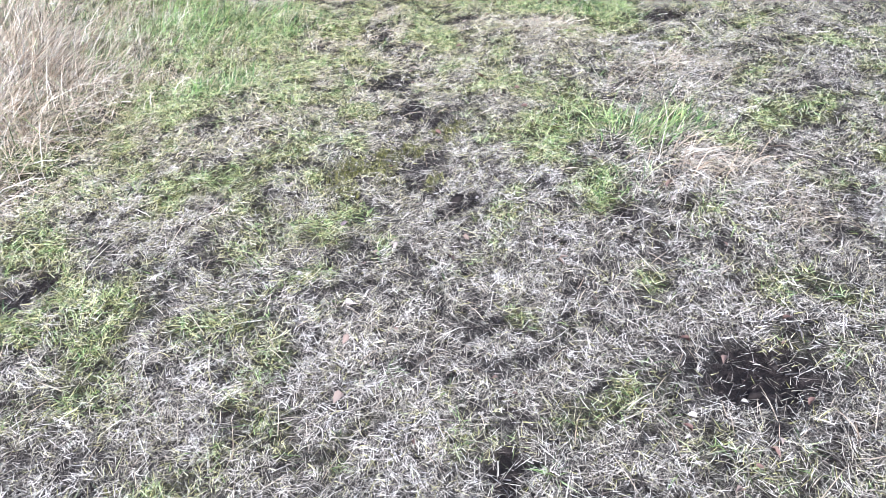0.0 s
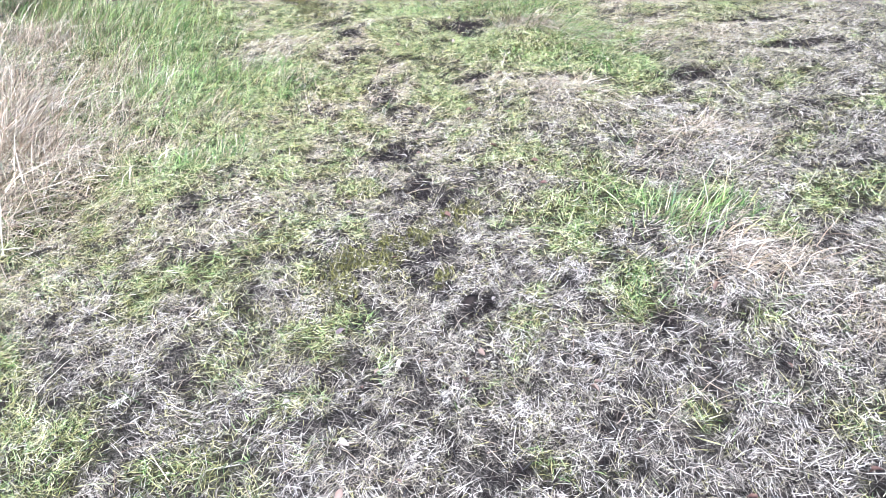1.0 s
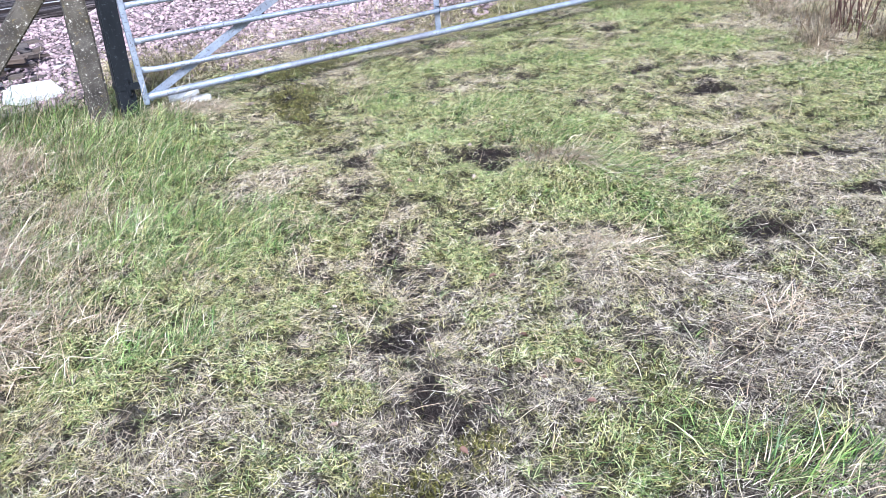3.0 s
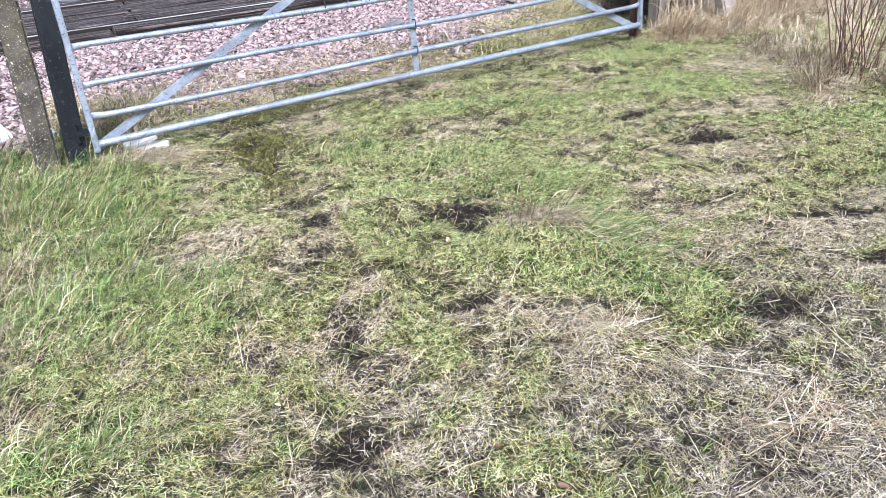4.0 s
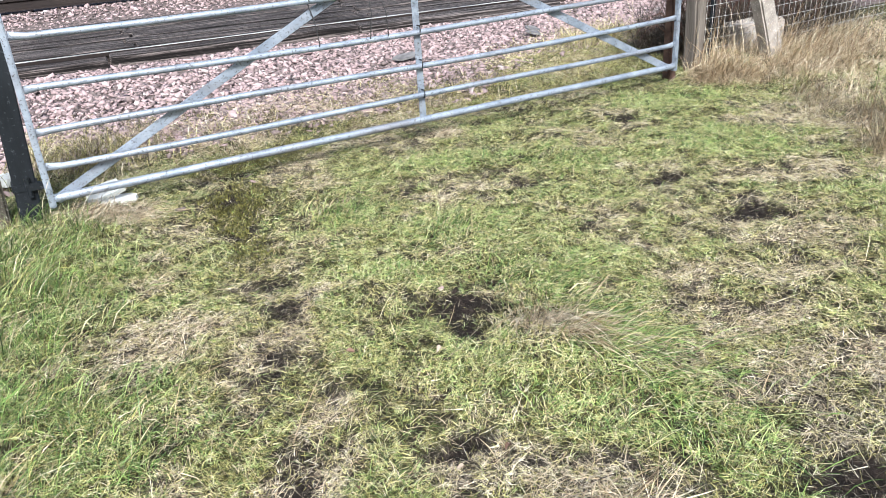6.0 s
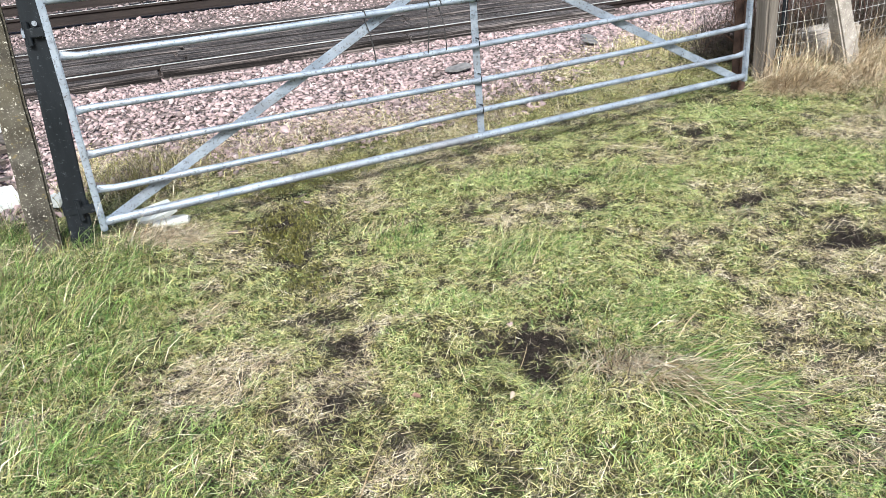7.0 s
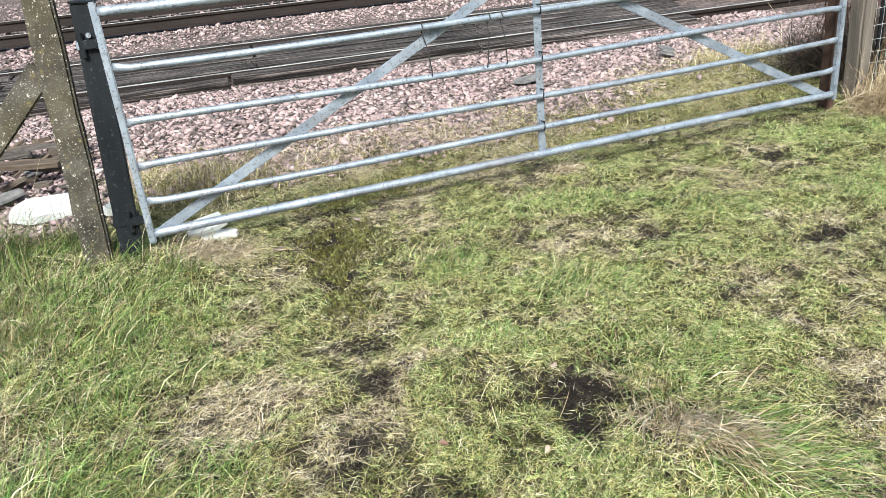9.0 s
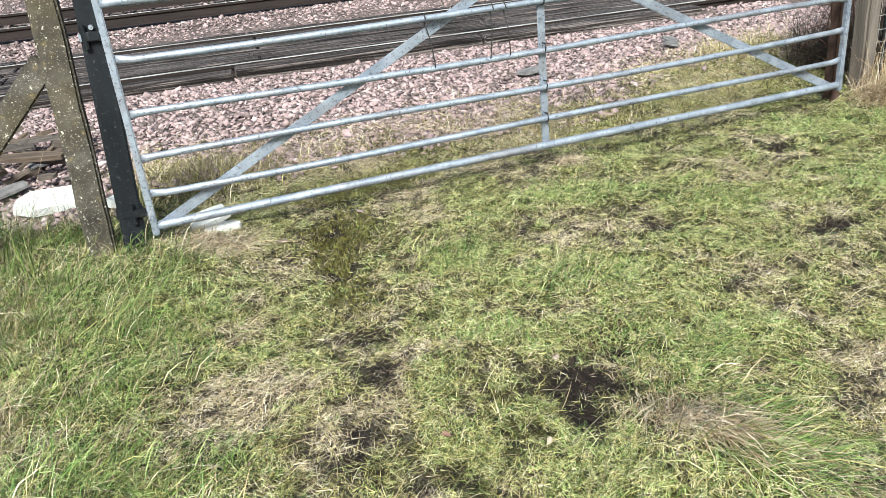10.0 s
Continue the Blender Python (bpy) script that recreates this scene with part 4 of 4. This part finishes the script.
upright = part("middle_upright", box(gp(GM - 0.022, 0.02, 0.1), gp(GM + 0.022, 0.03, 1.15), 0.003), MAT_GALV, gate)
part("diagonal_brace", slab_between(gp(GX0 + 0.02, 0.036, 0.1), gp(GM - 0.02, 0.036, 1.13), 0.05, 0.008, 0.002), MAT_GALV, gate)
part("diagonal_brace", slab_between(gp(GX1 - 0.02, 0.036, 0.1), gp(GM + 0.02, 0.036, 1.13), 0.05, 0.008, 0.002), MAT_GALV, gate)
for z in (0.2, 1.02):
    bm = box(gp(GX0 - 0.09, -0.012, z - 0.02), gp(GX0 - 0.02, 0.012, z + 0.02), 0.004)
    tube([gp(GX0 - 0.085, 0.0, z - 0.05), gp(GX0 - 0.085, 0.0, z + 0.05)], 0.013, 10, bm)
    part("hinge", bm, MAT_DARK, gate)
for z in BARS[1:5]:
    part("u_bolt", tube([gp(GM, 0.034, z + 0.022), gp(GM, -0.012, z + 0.023), gp(GM, -0.021, z), gp(GM, -0.012, z - 0.023), gp(GM, 0.034, z - 0.022)], 0.004, 6), MAT_DARK, upright, "dark bolt round the bar")
for x0, dx in ((2.9, 0.03), (3.27, -0.03), (3.34, 0.012)):
    pts = [(x0, GATE_Y - 0.024, 0.895), (x0, GATE_Y - 0.003, 0.92), (x0 + 0.002, GATE_Y + 0.03, 0.9), (x0 + dx * 0.5, GATE_Y - 0.024, 0.79), (x0 + dx, GATE_Y - 0.022, 0.665), (x0 + dx, GATE_Y - 0.002, 0.632), (x0 + dx, GATE_Y + 0.024, 0.65)]
    o = part("cord", tube(pts, 0.0035, 6), MAT_CORD)
    tagged(o, "thin black cord tied between two gate bars", "cord", "cords on the gate")

# gate posts
post = thing("gate_post", "dark grey steel box gate post with a capped top", "gate post", at=(1.325, 6.45, 0.0))
bm = box((-0.052, -0.05, -0.3), (0.052, 0.05, 1.19), 0.006)
part("shaft", bm, MAT_DARK, post)
part("cap", box((-0.056, -0.054, 1.19), (0.056, 0.054, 1.2), 0.003), MAT_DARK, post)
band = part("hinge_band", box((-0.058, -0.056, 1.0), (0.06, 0.056, 1.035), 0.003), MAT_GALV, post, "galvanised hinge band")
part("hinge_band", box((-0.058, -0.056, 0.18), (0.06, 0.056, 0.215), 0.003), MAT_DARK, post)
part("bolt", tube([(0.0, -0.054, 1.06), (0.0, -0.075, 1.06)], 0.011, 8), MAT_GALV, band, "galvanised bolt")
post.rotation_euler = (0, radians(3.4), 0)

strainer = thing("straining_post", "lichen-speckled concrete straining post with a raking strut", "fence post", "concrete straining posts", (1.17, 6.5, 0.0))
bm = box((-0.062, -0.06, -0.3), (0.062, 0.06, 1.42), 0.012)
bmesh.ops.subdivide_edges(bm, edges=[e for e in bm.edges if abs((e.verts[0].co - e.verts[1].co).z) > 1], cuts=14)
part("post", roughen(bm, 0.006, 6, 1), MAT_CONC, strainer)
bm = slab_between((-0.05, 0.0, 0.93), (-0.88, 0.0, 0.0), 0.11, 0.09, 0.01)
part("strut", roughen(bm, 0.004, 6, 2), MAT_CONC, strainer)
strainer.rotation_euler = (0, radians(2.4), 0)

strainer2 = thing("straining_post", "grey timber straining post with a raking concrete strut", "fence post", "concrete straining posts", (6.08, 6.62, 0.0))
bm = box((-0.035, -0.06, -0.3), (0.075, 0.06, 1.4), 0.015)
bmesh.ops.subdivide_edges(bm, edges=[e for e in bm.edges if abs((e.verts[0].co - e.verts[1].co).z) > 1], cuts=10)
part("post", roughen(bm, 0.008, 5, 3), MAT_POST, strainer2)
bm = slab_between((0.12, -0.24, 1.35), (0.67, -0.27, -0.1), 0.15, 0.11, 0.014)
bmesh.ops.subdivide_edges(bm, edges=[e for e in bm.edges if e.calc_length() > 1], cuts=10)
part("strut", roughen(bm, 0.006, 6, 4), MAT_STRUT, strainer2, "pale lichen-speckled concrete strut")

latch = thing("latch_post", "rust-brown steel post behind the closing end of the gate", "gate post", at=(5.73, 6.5, 0.0))
part("shaft", box((-0.038, -0.035, -0.3), (0.038, 0.035, 1.3), 0.006), MAT_RUST, latch)
part("catch", box((-0.03, -0.09, 0.86), (0.03, -0.045, 0.9), 0.004), MAT_GALV, latch, "galvanised catch")

stake = thing("fence_stake", "thin dark green angle-iron fence stake", "fence stake", at=(6.32, 6.65, 0.0))
bm = box((-0.022, -0.003, -0.2), (0.022, 0.003, 1.2))
box((-0.003, -0.022, -0.2), (0.003, 0.022, 1.2), bm=bm)
part("angle_iron", bm, MAT_DARK, stake)

# wire netting along the railway, to both sides of the gate
for name, xa, xb, label in (("wire_fence", 6.15, 14.0, "rusting wire stock fence beyond the timber straining post"),):
    fence = thing(name, label, "fence", "railway wire fences", (xa, 6.62, 0.0))
    for z in (0.12, 0.2, 0.28, 0.37, 0.47, 0.58, 0.7, 0.82, 0.94, 1.06):
        n = 12
        part("wire", tube([((xb - xa) * i / n, 0.0, z + 0.012 * math.sin(i * 1.9 + z * 9)) for i in range(n + 1)], 0.0019, 5), MAT_WIRE, fence)
    m = int((min(xb, 10.0) - xa) / 0.07)
    bm = bmesh.new()
    for i in range(m):
        tube([(0.07 * i, 0.002, 0.1), (0.07 * i + 0.008, 0.002, 0.55), (0.07 * i, 0.002, 1.06)], 0.0014, 4, bm)
    part("stay_wires", bm, MAT_WIRE, fence)

block = thing("concrete_block", "pale concrete block lying in the long grass", "block", at=(6.97, 6.78, 0.0))
bm = box((-0.27, -0.12, -0.05), (0.27, 0.12, 0.25), 0.02, 2)
part("block", roughen(bm, 0.01, 5, 6), MAT_PALE, block)


# ---- bits and pieces ----
def sheet(name, w, d, h, at, turn, mat, label, category, seed, group=""):
    """A broken piece of board with an uneven outline."""
    r = random.Random(seed)
    n = 9
    bm = bmesh.new()
    ring = []
    for i in range(n):
        a = 2 * math.pi * i / n
        s = 1 / max(abs(math.cos(a)), abs(math.sin(a))) ** 0.75
        ring.append((w / 2 * math.cos(a) * s * r.uniform(0.85, 1.1), d / 2 * math.sin(a) * s * r.uniform(0.85, 1.1)))
    lo = [bm.verts.new((x, y, 0)) for x, y in ring]
    hi = [bm.verts.new((x * 0.97, y * 0.97, h * r.uniform(0.85, 1.1))) for x, y in ring]
    bm.faces.new(list(reversed(lo)))
    bm.faces.new(hi)
    for i in range(n):
        bm.faces.new((lo[i], lo[(i + 1) % n], hi[(i + 1) % n], hi[i]))
    o = part(name, bm, mat, None, "", pose(*at, *turn))
    return tagged(o, label, category, group)


sheet("broken_slab", 0.22, 0.13, 0.03, lz(1.69, 6.58, 0.03), (14, -8, 20), MAT_WHITE, "broken white slab under the gate's bottom bar", "slab", 1, "white scraps")
sheet("broken_slab", 0.18, 0.1, 0.025, lz(1.74, 6.44, 0.005), (4, -4, -10), MAT_WHITE, "broken white slab under the gate's bottom bar", "slab", 2, "white scraps")
sheet("white_board", 0.38, 0.24, 0.05, lz(0.87, 7.4, 0.03), (14, 4, 12), MAT_WHITE, "white board dumped against the concrete post", "board", 3, "white scraps")
sheet("white_board", 0.15, 0.12, 0.16, lz(0.88, 9.2, 0.0), (10, 0, 20), MAT_WHITE, "upright white scrap on the ballast", "board", 4, "white scraps")
sheet("white_board", 0.14, 0.1, 0.05, lz(1.24, 7.2, 0.02), (10, 10, 40), MAT_WHITE, "small white scrap between the posts", "board", 5, "white scraps")
for i, (x, y, w, turn) in enumerate([(0.62, 8.7, 0.5, -25), (0.8, 8.55, 0.42, -12), (0.5, 8.35, 0.46, 20), (0.72, 8.0, 0.4, 8), (0.42, 7.95, 0.4, -30)]):
    sheet("wood_scrap", w, 0.1, 0.03, lz(x, y, 0.1 + 0.02 * i % 3), (rr.uniform(-14, 14), rr.uniform(-10, 10), turn), MAT_SCRAP, "long split board on the scrap heap", "wood scrap", 90 + i, "scrap heap")
rr = random.Random(12)
for i in range(34):
    x, y = rr.uniform(0.3, 1.05), rr.uniform(7.75, 9.0)
    sheet("wood_scrap", rr.uniform(0.08, 0.3), rr.uniform(0.025, 0.08), rr.uniform(0.012, 0.03), lz(x, y, rr.uniform(0.03, 0.12)),
          (rr.uniform(-22, 22), rr.uniform(-22, 22), rr.uniform(-70, 70)), MAT_SCRAP, "splintered piece of old wood on a scrap heap", "wood scrap", 30 + i, "scrap heap")
for i, (x, y, w) in enumerate([(4.48, 8.4, 0.24), (0.6, 7.75, 0.25), (0.75, 8.3, 0.22), (6.0, 8.6, 0.2), (5.9, 8.45, 0.16)]):
    sheet("slate", w, w * 0.6, 0.015, lz(x, y, 0.045), (5, -6, 25 * i), MAT_SLATE, "dark broken slate lying on the ballast", "slate", 60 + i, "slates")
for i, (x, y, s) in enumerate([(1.98, 6.1, 0.035), (2.42, 6.3, 0.03), (1.2, 2.95, 0.012), (2.63, 4.6, 0.016), (1.12, 5.2, 0.02), (0.83, 2.46, 0.018), (2.44, 6.45, 0.025)]):
    v, f = shapes[i]
    o = new("pebble", mesh_of("pebble", (v * s).tolist(), f.tolist(), MAT_STONE))
    o.location = lz(x, y, s * 0.35)
    tagged(o, "pale grey stone lying on the grass", "stone", "stones in the field")

# crumbs of earth and trodden straw in the bare places
x, y = scatter(160000)
keep = RNG.random(len(x)) < 0.6 * smooth(bareness(x, y), 0.18, 0.5)
x, y = x[keep][:9000], y[keep][:9000]
stone_heap("soil_crumbs", [(x, y, 0.005 * np.exp(RNG.normal(0, 0.65, len(x))))], "dark crumbs of trodden earth in the bare places", MAT_EARTH, "soil")
for mat, n, label in ((MAT_DRY, 26000, "pale bits of straw trodden into the mud"), (MAT_THATCH, 90000, "dark wet bits of straw trodden into the mud")):
    x, y = scatter(n)
    keep = RNG.random(len(x)) < 0.8 * smooth(bareness(x, y), 0.1, 0.35)
    x, y = x[keep], y[keep]
    n = len(x)
    lay_mat("trodden_straw", x, y, 0.04 * np.exp(RNG.normal(0, 0.4, n)), 0.002 * RNG.uniform(0.5, 1.5, n), RNG.uniform(0, 6.28, n), RNG.uniform(0.002, 0.008, n), np.abs(RNG.normal(0, 0.006, n)), mat, label)

# dead leaves
bm = bmesh.new()
mid = [bm.verts.new((0.045 * i / 4 - 0.022, 0, 0.004 * math.sin(i * 1.1))) for i in range(5)]
wid = [0.0, 0.008, 0.012, 0.009, 0.0]
for s in (1, -1):
    edge = [mid[0]] + [bm.verts.new((mid[i].co.x, s * wid[i], 0.006 + 0.003 * i % 2)) for i in (1, 2, 3)] + [mid[4]]
    for i in range(4):
        vs = [mid[i], mid[i + 1], edge[i + 1], edge[i]]
        vs = [v for q, v in enumerate(vs) if v not in vs[:q]]
        bm.faces.new(vs if s < 0 else list(reversed(vs)))
leaf_ob = part("dead_leaf", bm, MAT_LEAF, shade=True)
tagged(leaf_ob, "small curled dead leaf on the grass", "leaf", "dead leaves")
leaf_ob.matrix_basis = pose(*lz(0.45, 1.75, 0.03), 5, 8, 30)
rr = random.Random(21)
for i in range(70):
    y = 1.0 + 3.8 * rr.random() ** 1.6
    x = rr.uniform(0.0, 1.4) + 0.42 * (y - 1.0)
    s = rr.uniform(0.35, 0.8)
    copy_thing(leaf_ob, pose(*lz(x, y, rr.uniform(0.016, 0.026)), rr.uniform(-30, 30), rr.uniform(-30, 30), rr.uniform(0, 360))).scale = (s, s, s)

# bare shrub on the bank
shrub = thing("shrub", "leafless shrub of thin reddish-brown stems on the bank", "shrub", at=lz(5.68, 4.54))
rr = random.Random(5)
for i in range(24):
    a, tl = rr.uniform(0, 6.28), rr.uniform(0.08, 0.42)
    h = rr.uniform(0.5, 1.2)
    b = (rr.uniform(-0.13, 0.13), rr.uniform(-0.12, 0.12), -0.03)
    pts = [(b[0] + math.cos(a) * tl * q ** 1.3 * h + rr.uniform(-0.012, 0.012), b[1] + math.sin(a) * tl * q ** 1.3 * h + rr.uniform(-0.012, 0.012), b[2] + h * q) for q in (0, 0.2, 0.45, 0.7, 1.0)]
    part("stem", tube(pts, [0.0038, 0.0035, 0.003, 0.0024, 0.0012], 6), MAT_TWIG, shrub)

# dark bramble tangle behind the wire
bramble = thing("bramble", "dark leafless bramble tangle behind the wire fence", "bramble", at=lz(6.9, 6.95))
rr = random.Random(8)
for i in range(90):
    x0, y0 = rr.uniform(-0.55, 1.1), rr.uniform(-0.1, 0.4)
    a, s, h = rr.uniform(0, 6.28), rr.uniform(0.3, 0.8), rr.uniform(0.3, 0.9)
    pts = [(x0 + math.cos(a) * s * q, y0 + 0.4 * math.sin(a) * s * q, -0.03 + h * math.sin(2.4 * q) + rr.uniform(-0.02, 0.02)) for q in (0, 0.2, 0.4, 0.6, 0.8, 1.0)]
    part("cane", tube(pts, [0.006, 0.006, 0.005, 0.004, 0.003, 0.0015], 5), MAT_TWIG, bramble)
x, y = RNG.uniform(6.28, 8.4, 9000), RNG.uniform(6.8, 7.5, 9000)
o = blades("leaf_litter", x, y, RNG.uniform(0.25, 0.7, 9000), RNG.uniform(0.002, 0.005, 9000), RNG.uniform(0, 6.28, 9000), RNG.uniform(5, 60, 9000), RNG.uniform(10, 80, 9000), MAT_THATCH, "", parent=bramble)
o.matrix_parent_inverse = bramble.matrix_basis.inverted()
o["kind"] = "stuff"

# the nearest ballast stones, one by one
stone_meshes = [mesh_of("stone", v.tolist(), f.tolist(), MAT_STONE) for v, f in shapes]
x, y, s = lay(1400, 1.4, 5.4, 6.95, 8.2, 0.027)
for i in range(min(300, len(x))):
    o = new("stone", stone_meshes[i % len(shapes)])
    o.parent = ballast
    o.matrix_basis = pose(x[i], y[i], float(land(x[i], y[i])) + 0.5 * s[i], RNG.normal(0, 25), RNG.normal(0, 25), RNG.uniform(0, 360)) @ Matrix.Scale(s[i], 4)
